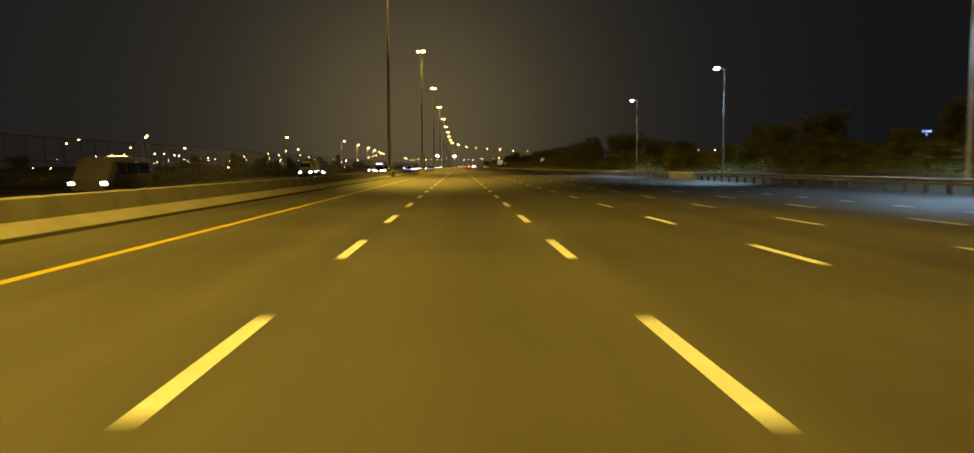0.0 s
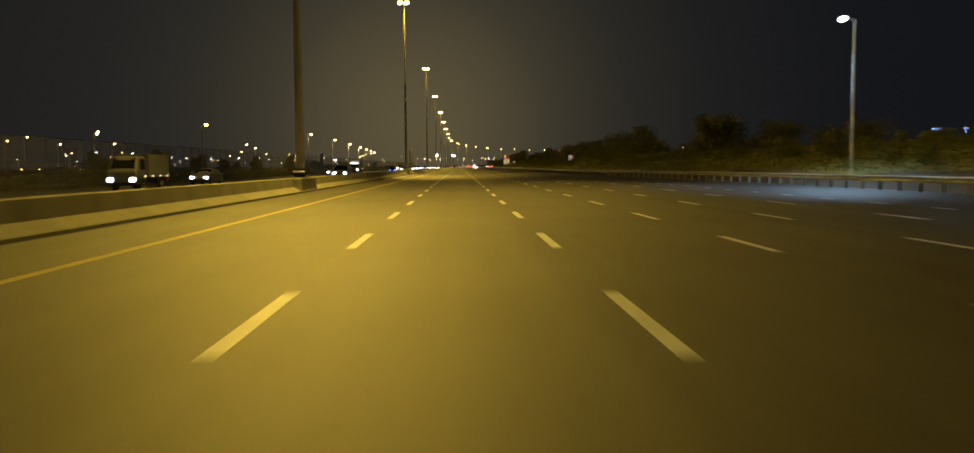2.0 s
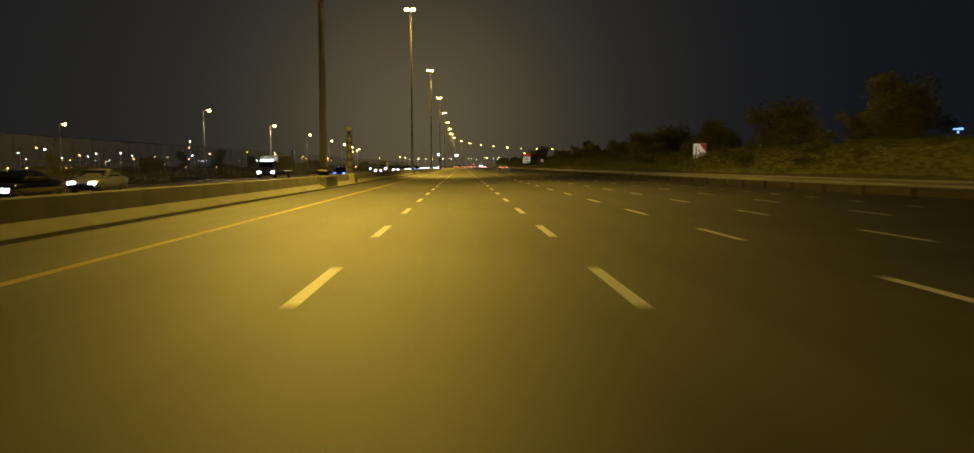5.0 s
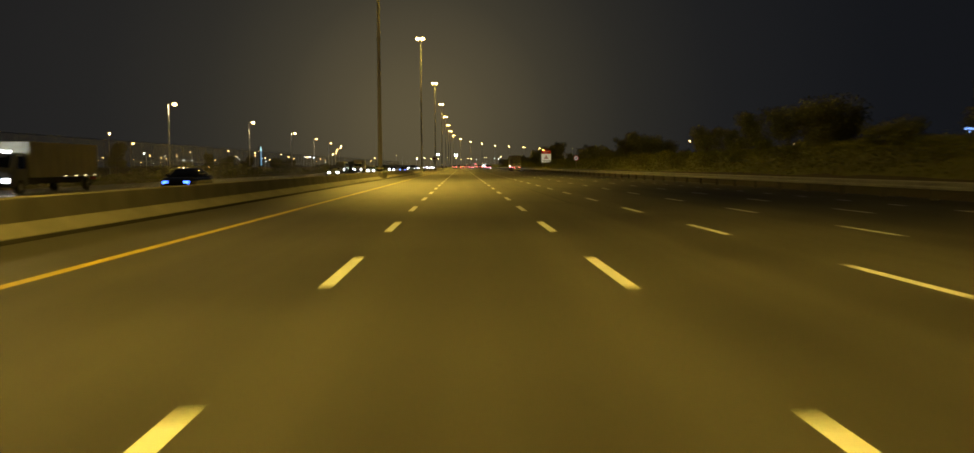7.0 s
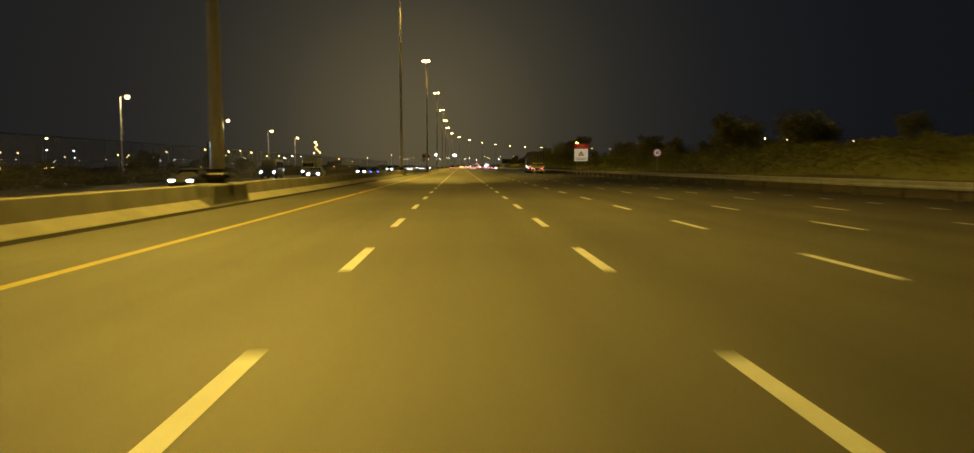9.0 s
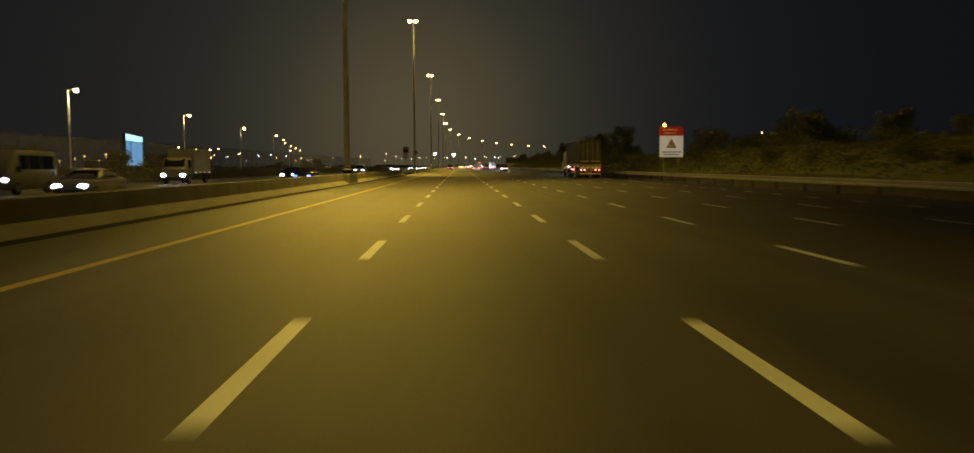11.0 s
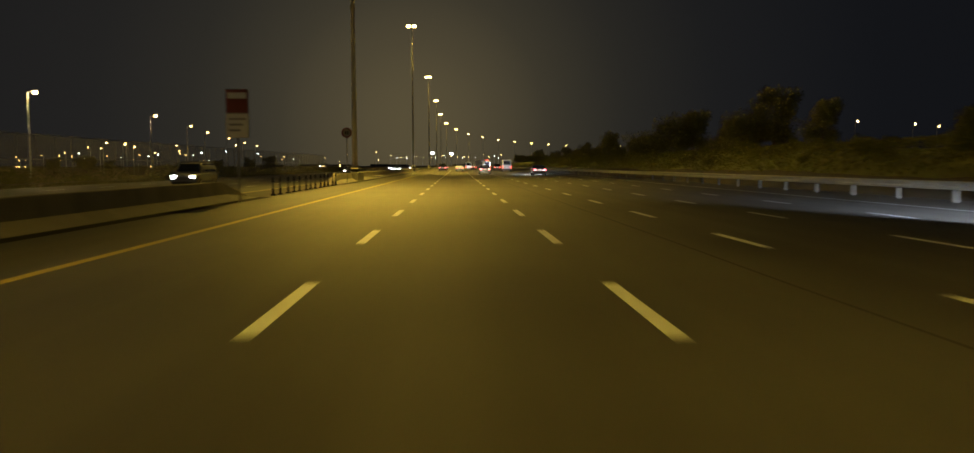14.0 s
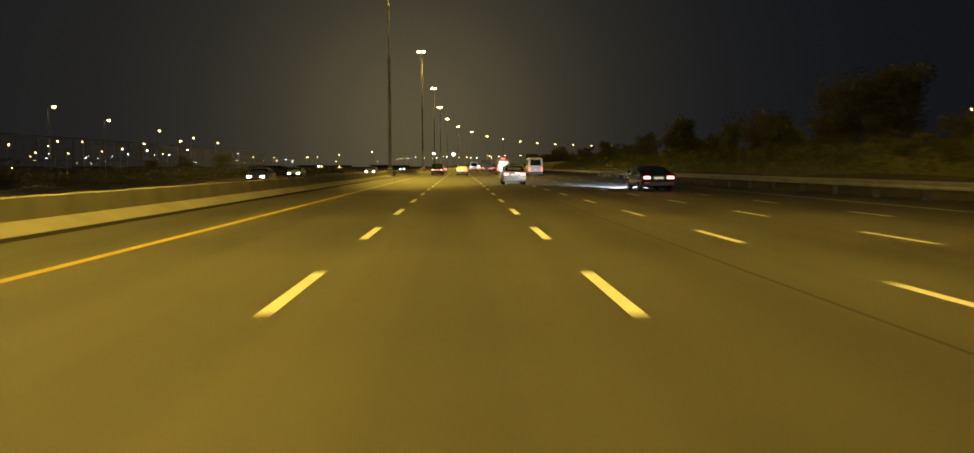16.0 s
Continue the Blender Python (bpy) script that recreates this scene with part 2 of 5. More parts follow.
M_MEDWHITE = surface("dusty_sign_face", (0.13, 0.13, 0.135), (0.18, 0.18, 0.18), 1.5, 0.6, 0, 0, 20)
M_VERGE = surface("dusty_verge", (0.030, 0.026, 0.018), (0.058, 0.049, 0.034), 0.6, 0.95, 0, 0.4, 14)
M_TAR.node_tree.nodes["Principled BSDF"].inputs["Specular IOR Level"].default_value = 0.1
M_PLINTH = surface("grey_plinth", (0.065, 0.065, 0.062), (0.115, 0.115, 0.108), 1.0, 0.9, 0, 0.4, 25)
M_DOOR = surface("container_door_steel", (0.055, 0.057, 0.060), (0.095, 0.097, 0.10), 1.2, 0.55, 0.2, 0.2, 20)
M_TRAILER = surface("dusty_trailer_paint", (0.22, 0.19, 0.12), (0.32, 0.28, 0.19), 1.5, 0.7, 0, 0.2, 20)


def let_light_through(m, share):
    """Leaves: a part of the light passes through the blade."""
    n, l = m.node_tree.nodes, m.node_tree.links
    p, out = n["Principled BSDF"], n["Material Output"]
    tr = n.new("ShaderNodeBsdfTranslucent")
    l.new(p.inputs["Base Color"].links[0].from_socket, tr.inputs["Color"])
    mix = n.new("ShaderNodeMixShader")
    mix.inputs[0].default_value = share
    l.new(p.outputs[0], mix.inputs[1])
    l.new(tr.outputs[0], mix.inputs[2])
    l.new(mix.outputs[0], out.inputs["Surface"])


let_light_through(M_LEAF, 0.45)
let_light_through(M_LEAF2, 0.45)
M_MEDIAN = surface("dusty_median_paving", (0.045, 0.041, 0.034), (0.085, 0.077, 0.062), 0.5, 0.9, 0, 0.4, 14)
M_SEAL = surface("joint_seal", (0.016, 0.0155, 0.015), (0.032, 0.031, 0.029), 0.8, 0.8, 0, 0.2, 30)
# ---- building helpers ----
def part(name, bm, material, parent=None, label=""):
    me = bpy.data.meshes.new(name)
    bm.normal_update()
    bm.to_mesh(me)
    bm.free()
    me.materials.append(material)
    ob = new(name, me)
    if parent is not None:
        ob.parent = parent
    if label:
        tagged(ob, label)
    return ob


def box(bm, x0, x1, y0, y1, z0, z1):
    v = [bm.verts.new(c) for c in ((x0, y0, z0), (x1, y0, z0), (x1, y1, z0), (x0, y1, z0), (x0, y0, z1), (x1, y0, z1), (x1, y1, z1), (x0, y1, z1))]
    for f in ((3, 2, 1, 0), (4, 5, 6, 7), (0, 1, 5, 4), (1, 2, 6, 5), (2, 3, 7, 6), (3, 0, 4, 7)):
        bm.faces.new([v[i] for i in f])
    return v


def tube(bm, p0, p1, r0, r1, seg=10):
    p0, p1 = Vector(p0), Vector(p1)
    q = (p1 - p0).to_track_quat("Z", "Y").to_matrix()
    rings = []
    for p, r in ((p0, r0), (p1, r1)):
        rings.append([bm.verts.new(p + q @ Vector((r * math.cos(2 * math.pi * i / seg), r * math.sin(2 * math.pi * i / seg), 0))) for i in range(seg)])
    for i in range(seg):
        j = (i + 1) % seg
        bm.faces.new((rings[0][i], rings[0][j], rings[1][j], rings[1][i]))
    bm.faces.new(rings[0][::-1])
    bm.faces.new(rings[1])


# ---- the road's line: straight, then a long bend to the east and a slight rise ----
BEND_Y, BEND_K = 975.0, 2.243e-4


def road_point(s, off, z=0.0):
    """A point s metres along and off metres to the right of the driven lane's line."""
    up = 1.0e-5 * max(0.0, s - 1300.0) ** 2
    if s <= BEND_Y:
        return Vector((off, s, z + up))
    d = s - BEND_Y
    n = Vector((1, -2 * BEND_K * d, 0)).normalized()
    return Vector((BEND_K * d * d, s, z + up)) + n * off


def stations(s0, s1, step=25.0):
    out = [s0]
    while out[-1] + step < s1 - 0.01:
        out.append(out[-1] + step)
    return out + [s1]


def extrude_profile(bm, profile, s0, s1, step=25.0, closed=False):
    """A cross-section of (off, z) points drawn along the road."""
    rows = [[bm.verts.new(road_point(s, o, z)) for o, z in profile] for s in stations(s0, s1, step)]
    for a, b in zip(rows, rows[1:]):
        for i in range(len(profile) - 1 + closed):
            j = (i + 1) % len(profile)
            bm.faces.new((a[i], a[j], b[j], b[i]))
    if closed:
        bm.faces.new(rows[0][::-1])
        bm.faces.new(rows[-1])


def strip(bm, x_of, s0, s1, half, z, step=6.0):
    """A flat band along the road whose offset may change with s."""
    rows = [(bm.verts.new(road_point(s, x_of(s) - half, z)), bm.verts.new(road_point(s, x_of(s) + half, z))) for s in stations(s0, s1, step)]
    for a, b in zip(rows, rows[1:]):
        bm.faces.new((a[0], a[1], b[1], b[0]))


def smooth_step(a, b, x):
    u = min(1.0, max(0.0, (x - a) / (b - a)))
    return u * u * (3 - 2 * u)


LANE_L, LANE_R = -1.753, 1.854
YELLOW_X = -5.638
MAST_X, MAST_Y, MAST_STEP, MAST_H = -9.60, 223.7, 105.5, 31.6
DASH, PERIOD, PHASE = 3.2, 8.409, 4.93
GAP_A, GAP_B = 499.5, 524.2        # the crossing in the median


def rail_x(s):
    return 22.7 - 4.6 * smooth_step(120, 215, s)


GZ = -0.62                         # level of the open ground and of the opposite side
OPP_Z = -0.10

# ground: one sheet to the horizon
bm = bmesh.new()
bmesh.ops.create_grid(bm, x_segments=4, y_segments=4, size=4700)
ground = part("ground", bm, M_SAND)
ground.location = (0, 1000, GZ)
tagged(ground, "dark sandy ground beside the motorway", "ground", kind="structure")

bm = bmesh.new()
extrude_profile(bm, [(-8.50, 0), (2.0, 0), (12.5, 0), (23.6, 0), (23.9, -0.65)], -60, 2600)
tagged(part("road", bm, M_ASPHALT), "worn grey asphalt of a wide motorway", "road", kind="structure")
bm = bmesh.new()
extrude_profile(bm, [(-31.2, GZ - 0.03), (-31.0, OPP_Z), (-11.9, OPP_Z)], -60, 2600)
tagged(part("road", bm, M_ASPHALT_OLD), "dark asphalt of the opposite carriageway", "road", kind="structure")
bm = bmesh.new()
extrude_profile(bm, [(-11.9, OPP_Z), (-11.0, -0.012), (-8.50, -0.004)], -60, 2600)
tagged(part("median", bm, M_MEDIAN), "dusty paved strip of the median", "median", kind="structure")

# road markings
bm = bmesh.new()
strip(bm, lambda s: YELLOW_X, -60, 1900, 0.10, 0.004, 20)
tagged(part("edge_line", bm, M_YELLOW), "solid yellow edge line on the asphalt", "road marking", kind="structure")
bm = bmesh.new()
strip(bm, lambda s: -12.2, -60, 1900, 0.10, OPP_Z + 0.004, 20)
tagged(part("edge_line", bm, M_YELLOW), "solid yellow line of the opposite carriageway", "road marking", kind="structure")


def broken_line(x_of, s0, s1, half, dash, period, phase):
    bm = bmesh.new()
    s = phase + period * math.ceil((s0 - phase) / period)
    while s < s1:
        strip(bm, x_of, s, s + dash, half, 0.004, 30)
        s += period
    return tagged(part("lane_line", bm, M_WHITE), "broken white lane line on the asphalt", "road marking", kind="structure")


broken_line(lambda s: LANE_L, -40, 1600, 0.085, DASH, PERIOD, PHASE)
broken_line(lambda s: LANE_R, -40, 1600, 0.085, DASH, PERIOD, PHASE - 0.23)
broken_line(lambda s: 5.345, -40, 1600, 0.085, 3.0, PERIOD, PHASE - 1.28)
broken_line(lambda s: 8.70, -40, 1600, 0.085, 2.8, PERIOD, PHASE - 1.83)
broken_line(lambda s: 12.0, -40, 1400, 0.085, 2.6, PERIOD, PHASE - 2.3)
broken_line(lambda s: 15.25, -40, 420, 0.12, 1.1, PERIOD / 2, PHASE - 2.25)
for k in (-15.6, -19.2, -22.8, -26.4):
    bm = bmesh.new()
    s = -40.0
    while s < 900:
        strip(bm, lambda q: k, s, s + DASH, 0.08, OPP_Z + 0.004, 30)
        s += PERIOD
    tagged(part("lane_line", bm, M_WHITE), "broken white lane line of the opposite carriageway", "road marking", kind="structure")
bm = bmesh.new()
strip(bm, lambda s: 15.35 + 0.02 * math.sin(s * 0.2), 424, 1400, 0.08, 0.004, 20)
tagged(part("edge_line", bm, M_WHITE), "solid white edge line on the asphalt", "road marking", kind="structure")

# tar-sealed joints in the asphalt
for s0, s1, x0, wob in ((452, 720, 4.0, 0.06), (398, 427, 4.0, 0.06), (262, 301, 4.0, 0.06), (285.4, 288.4, 2.62, 0.10)):
    bm = bmesh.new()
    strip(bm, lambda s: x0 + wob * noise.noise((s * 0.15, x0, 0)), s0, s1, 0.03, 0.003, 2.0)
    tagged(part("tar_joint", bm, M_SEAL), "black tar seal along a joint in the asphalt", "road joint", kind="structure")

# ---- the median barrier: precast concrete segments with mast plinths ----
FRONT = [(-9.03, 0.0), (-9.05, 0.03), (-9.49, 0.27), (-9.60, 0.76), (-9.64, 0.79), (-9.92, 0.79), (-9.96, 0.76), (-10.07, 0.27), (-10.50, 0.03), (-10.52, 0.0)]


def segment_mesh(length):
    bm = bmesh.new()
    rows = [[bm.verts.new((o, y, z)) for o, z in FRONT] for y in (0.012, length - 0.012)]
    n = len(FRONT)
    for i in range(n - 1):
        bm.faces.new((rows[0][i], rows[0][i + 1], rows[1][i + 1], rows[1][i]))
    bm.faces.new(rows[0][::-1])
    bm.faces.new(rows[1])
    bm.normal_update()
    me = bpy.data.meshes.new("barrier_segment")
    bm.to_mesh(me)
    bm.free()
    me.materials.append(M_CONCRETE)
    return me


barrier = tagged(new("median_barrier"), "pale concrete median barrier with a sloped foot", "barrier", kind="structure")
SEG = 6.0
mast_s = [MAST_Y + MAST_STEP * k - 2.0 * (k == 2) for k in range(-3, 21)]
PLINTH = 2.9                       # half the length of a mast plinth
stops = [-42.0]
for m in mast_s:
    if -42 < m < 642:
        stops += [m - PLINTH, m + PLINTH]
stops.append(642.0)
runs = []
for a, b in zip(stops[::2], stops[1::2]):
    if a < GAP_A < b:
        runs.append((a, GAP_A - 4.2))
        a = GAP_B + 5.15
    runs.append((a, b))
for a, b in runs:
    count = max(1, round((b - a) / SEG))
    me = segment_mesh((b - a) / count)
    for k in range(count):
        seg = new("barrier_segment", me)
        seg.parent = barrier
        seg.location = (0, a + (b - a) * k / count, 0)
bm = bmesh.new()
extrude_profile(bm, FRONT, 642, 1900, 25)
part("barrier_run", bm, M_CONCRETE, barrier)
# sloped end pieces on both sides of the crossing
for y0, h0, y1, h1 in ((GAP_B, 0.06, GAP_B + 5.14, 1.0), (GAP_A - 4.19, 1.0, GAP_A, 0.06)):
    bm = bmesh.new()
    rows = [[bm.verts.new((o, y, z * h)) for o, z in FRONT] for y, h in ((y0, h0), (y1, h1))]
    for i in range(len(FRONT) - 1):
        bm.faces.new((rows[0][i], rows[0][i + 1], rows[1][i + 1], rows[1][i]))
    bm.faces.new(rows[0][::-1])
    bm.faces.new(rows[1])
    part("end_piece", bm, M_CONCRETE, barrier)
# dark foot joint along the barrier
bm = bmesh.new()
extrude_profile(bm, [(-8.47, 0.006), (-8.75, 0.002), (-9.08, 0.008)], -60, GAP_A, 20)
extrude_profile(bm, [(-8.47, 0.006), (-8.75, 0.002), (-9.08, 0.008)], GAP_B, 1900, 20)
tagged(part("gutter", bm, M_TAR), "dark tar gutter along the barrier foot", "gutter", kind="structure")
# ---- lamp masts ----
def plinth_mesh():
    """A block across the barrier that flares towards its foot."""
    bm = bmesh.new()
    rows = []
    for z, hy_, xf in ((0.0, 2.80, 0.62), (0.08, 2.76, 0.58), (0.35, 2.62, 0.55), (0.74, 2.50, 0.52), (0.81, 2.44, 0.46)):
        rows.append([bm.verts.new((sx * xf, sy * hy_, z)) for sx, sy in ((1, -1), (1, 1), (-1, 1), (-1, -1))])
    for a, b in zip(rows, rows[1:]):
        for i in range(4):
            j = (i + 1) % 4
            bm.faces.new((a[i], a[j], b[j], b[i]))
    bm.faces.new(rows[-1])
    bm.faces.new(rows[0][::-1])
    bmesh.ops.bevel(bm, geom=[e for e in bm.edges if abs(e.verts[0].co.z - e.verts[1].co.z) > 0.02], offset=0.12, segments=2, affect="EDGES")
    # barrier stubs on both sides
    for sy in (-1, 1):
        ends = [[bm.verts.new((o + 9.6, sy * y, z)) for o, z in FRONT] for y in (2.3, 2.888)]
        for i in range(len(FRONT) - 1):
            bm.faces.new((ends[0][i], ends[0][i + 1], ends[1][i + 1], ends[1][i]))
        bm.faces.new(ends[1])
    bmesh.ops.recalc_face_normals(bm, faces=bm.faces)
    return bm


def median_mast():
    mast = new("street_lamp")
    part("plinth", plinth_mesh(), M_PLINTH, mast, "grey concrete plinth")
    bm = bmesh.new()
    box(bm, -0.55, 0.55, -0.5, 0.5, 0.785, 1.36)
    bmesh.ops.bevel(bm, geom=bm.edges[:], offset=0.22, segments=3, affect="EDGES")
    part("base_cover", bm, M_BLACK, mast, "black base cover")
    bm = bmesh.new()
    tube(bm, (0, 0, 0.9), (0, 0, 2.6), 0.27, 0.26, 14)
    tube(bm, (0, 0, 2.6), (0, 0, MAST_H), 0.255, 0.10, 14)
    part("pole", bm, M_POLE, mast)
    bm = bmesh.new()
    box(bm, -0.22, 0.22, -0.16, 0.16, MAST_H * 0.5, MAST_H * 0.5 + 0.5)
    part("service_box", bm, M_STEEL, mast)
    for sx in (-1, 1):
        hx = 0.62 * sx - 0.12
        bm = bmesh.new()
        tube(bm, (0, 0, MAST_H - 0.4), (hx * 0.7, 0, MAST_H + 0.05), 0.06, 0.045, 8)
        part("arm", bm, M_POLE, mast)
        bm = bmesh.new()
        box(bm, hx - 0.48, hx + 0.48, -0.30, 0.30, MAST_H, MAST_H + 0.20)
        bmesh.ops.bevel(bm, geom=bm.edges[:], offset=0.07, segments=2, affect="EDGES")
        head = part("lamp_head", bm, M_SIGNGREY, mast)
        bm = bmesh.new()
        bmesh.ops.create_uvsphere(bm, u_segments=14, v_segments=8, radius=1.0)
        bmesh.ops.scale(bm, vec=(0.44, 0.30, 0.34), verts=bm.verts)
        bmesh.ops.translate(bm, vec=(hx, 0, MAST_H - 0.16), verts=bm.verts)
        part("lamp_glass", bm, M_SODIUM, head, "glowing yellow lamp glass")
    return tagged(mast, "tall grey steel mast with twin glowing yellow lamps", "street lamp", "median masts")


mast = median_mast()
for i, s in enumerate(mast_s):
    p = road_point(s, MAST_X)
    if i == 0:
        mast.location = p
    else:
        copy_thing(mast, Matrix.Translation(p))
    if i < 14:
        for sx in (-1, 1):
            lamp_at = p + Vector((0.62 * sx - 0.12, 0, MAST_H - 0.75))
            # the optic throws a long, narrow pool along the lanes and a weak wide spill
            for share, size, blend, tilt, long in ((1.28 if sx > 0 else 0.32, 57, 1.0, 7.5, 4.75), (0.52 if sx > 0 else 0.28, 90 if sx > 0 else 98, 1.0, 62.0, 2.4)):
                ld = bpy.data.lights.new("sodium_lamp", "SPOT")
                ld.energy, ld.color, ld.shadow_soft_size = LAMP_WATTS * share / 2, SODIUM, 0.4
                ld.spot_size, ld.spot_blend = radians(size), blend
                lo = new("sodium_lamp", ld)
                lo.matrix_world = look(lamp_at, lamp_at + Vector((tilt * sx, 0, -31.0))) @ Matrix.Diagonal((long, 1, 1, 1))


# side lamps with a single arm
def side_lamp(height, arm, glass, head_len, label, group, deep=0.36):
    lamp = new("street_lamp")
    bm = bmesh.new()
    box(bm, -0.2, 0.2, -0.2, 0.2, 0, 0.12)
    part("base_plate", bm, M_STEEL, lamp)
    bm = bmesh.new()
    tube(bm, (0, 0, 0.1), (0, 0, height - 0.15), 0.10, 0.055, 10)
    part("pole", bm, M_GALV, lamp)
    bm = bmesh.new()
    tube(bm, (0, 0, height - 0.2), (arm * 0.6, 0, height), 0.045, 0.035, 8)
    part("arm", bm, M_POLE, lamp)
    bm = bmesh.new()
    c = arm
    box(bm, c - head_len / 2, c + head_len / 2, -0.16, 0.16, height, height + 0.10)
    bmesh.ops.bevel(bm, geom=bm.edges[:], offset=0.03, segments=1, affect="EDGES")
    head = part("lamp_head", bm, M_SIGNGREY, lamp)
    bm = bmesh.new()
    bmesh.ops.create_uvsphere(bm, u_segments=12, v_segments=8, radius=1.0)
    bmesh.ops.scale(bm, vec=(head_len * 0.40, 0.22, deep * 0.62), verts=bm.verts)
    bmesh.ops.translate(bm, vec=(c, 0, height - deep * 0.42), verts=bm.verts)
    part("lamp_glass", bm, glass, head, "glowing lamp glass")
    return tagged(lamp, label, "street lamp", group)


led = side_lamp(10.6, -0.75, M_LED, 0.6, "slim grey lamp post with a bluish white lamp", "white side lamps", 0.22)
led.location = (25.2, 79.8, 0)
copy_thing(led, Matrix.Translation((25.2, 119.0, 0)))
copy_thing(led, Matrix.Translation((25.2, 41.0, 0)))
for y in (41.0, 79.8, 119.0):
    ld = bpy.data.lights.new("white_lamp", "SPOT")
    ld.energy, ld.color, ld.shadow_soft_size = 7000, (0.40, 0.69, 1.0), 0.15
    ld.spot_size, ld.spot_blend = radians(86), 0.9
    lo = new("white_lamp", ld)
    lo.matrix_world = look((24.45, y, 10.25), (21.0, y, 0)) @ Matrix.Diagonal((2.6, 1, 1, 1))

warm = side_lamp(11.3, 0.9, M_WARM, 0.7, "grey lamp post with a warm glowing lamp", "lamps of the service road")
SIDE = ((-41.6, 302.8), (-42.7, 355.3), (-44.1, 407.6), (-46.7, 464.7), (-49.3, 515.0), (-52.4, 566.2), (-55.4, 616.0), (-61.5, 656.0), (-68.6, 693.2), (-76, 742), (-84, 795), (-92, 850))
for i, (x, y) in enumerate(SIDE):
    if i == 0:
        warm.location = (x, y, GZ)
    else:
        copy_thing(warm, Matrix.Translation((x, y, GZ)))
    if i < 7:
        ld = bpy.data.lights.new("warm_lamp", "POINT")
        ld.energy, ld.color, ld.shadow_soft_size = 2300, WARM, 0.3
        lo = new("warm_lamp", ld)
        lo.location = (x + 1.3, y, 10.1)
old = side_lamp(9.4, 0.8, M_AMBER, 0.7, "grey lamp post with a reddish amber lamp", "lamps of the service road")
old.location = (-42.9, 209.6, GZ)

# lamps of the lots and roads far off
rng = random.Random(5)
far_w = side_lamp(10.0, 1.0, M_FARWARM, 0.7, "distant lamp post with an orange lamp", "distant lamps")
far_c = side_lamp(9.0, 1.0, M_FARCOOL, 0.65, "distant lamp post with a cold white lamp", "distant lamps")
far_w.location, far_c.location = (-196.0, 500.0, GZ), (-150.0, 420.0, GZ)
for i in range(96):
    d = 260 + 1500 * rng.random() ** 1.6
    ang = radians(-4 - 27 * rng.random() ** 0.8)
    base = 80 + 520 * rng.random()
    x, y = d * math.sin(ang), base + d * math.cos(ang)
    if x > -75:
        continue
    k = rng.choice((0.8, 1.0, 1.0, 1.3, 1.7)) if d > 500 else rng.choice((0.7, 0.9, 1.1))
    src = far_w if rng.random() < 0.68 else far_c
    cp = copy_thing(src, Matrix.Translation((x, y, GZ)) @ Matrix.Rotation(rng.random() * 6.28, 4, "Z"))
    cp.scale = (k, k, k)
# tall masts of a large lot, and lower lamps of the lanes before it
for x, y, h in ((-253, 569, 21), (-182, 497, 20.8), (-237, 517, 17), (-185, 503, 20), (-106, 329, 9.7), (-146, 380, 11.2), (-53, 278, 7.9), (-150, 846, 12), (-133, 818, 7)):
    cp = copy_thing(far_w, Matrix.Translation((x, y, GZ)))
    cp.scale = (h / 12, h / 12, h / 10)
for i in range(26):
    x, y = -150 + 260 * (i / 25) + rng.uniform(-5, 5), 2300 + rng.uniform(-200, 300)
    cp = copy_thing(far_w if i % 3 else far_c, Matrix.Translation((x, y, GZ)))
    cp.scale = (1.4, 1.4, 2.2)
for i in range(9):
    x, y = 150 + 26 * i + rng.uniform(-8, 8), 760 + 20 * i
    cp = copy_thing(far_w, Matrix.Translation((x, y, GZ)))
    cp.scale = (0.9, 0.9, 1.75)
# ---- guard rail along the outer edge ----
WAVE = [(0.0, 0.46), (0.05, 0.49), (0.05, 0.55), (0.0, 0.59), (0.0, 0.64), (0.05, 0.68), (0.05, 0.74), (0.0, 0.78)]


def rail_run(s0, s1, post_mat=M_POST):
    rail = tagged(new("guard_rail"), "galvanised steel guard rail with a double wave beam on posts", "guard rail", kind="structure")
    bm = bmesh.new()
    rows = []
    for s in stations(s0, s1, 4.0 if s0 < 700 else 20.0):
        x = rail_x(s)
        rows.append([bm.verts.new(road_point(s, x - o, z)) for o, z in WAVE] + [bm.verts.new(road_point(s, x + 0.012 - o, z)) for o, z in WAVE[::-1]])
    n = 2 * len(WAVE)
    for a, b in zip(rows, rows[1:]):
        for i in range(n):
            j = (i + 1) % n
            bm.faces.new((a[i], a[j], b[j], b[i]))
    bm.faces.new(rows[0][::-1])
    bm.faces.new(rows[-1])
    part("beam", bm, M_STEEL, rail)
    bm = bmesh.new()
    box(bm, 0.02, 0.16, -0.05, 0.05, -0.1, 0.80)
    post = part("post", bm, post_mat, rail)
    me = post.data
    first = True
    s = s0 + 0.5
    while s < min(s1, 640):
        ob = post if first else new("post", me)
        first = False
        ob.parent = rail
        ob.location = road_point(s, rail_x(s))
        s += 2.0 if s < 182 else 4.0
    return rail


rail_run(-40, 80)
# paler posts on this stretch stand for the white lamps' light on them
rail_run(90, 182, M_STEEL)
rail_run(182.02, 640)
rail_run(640.5, 1500)
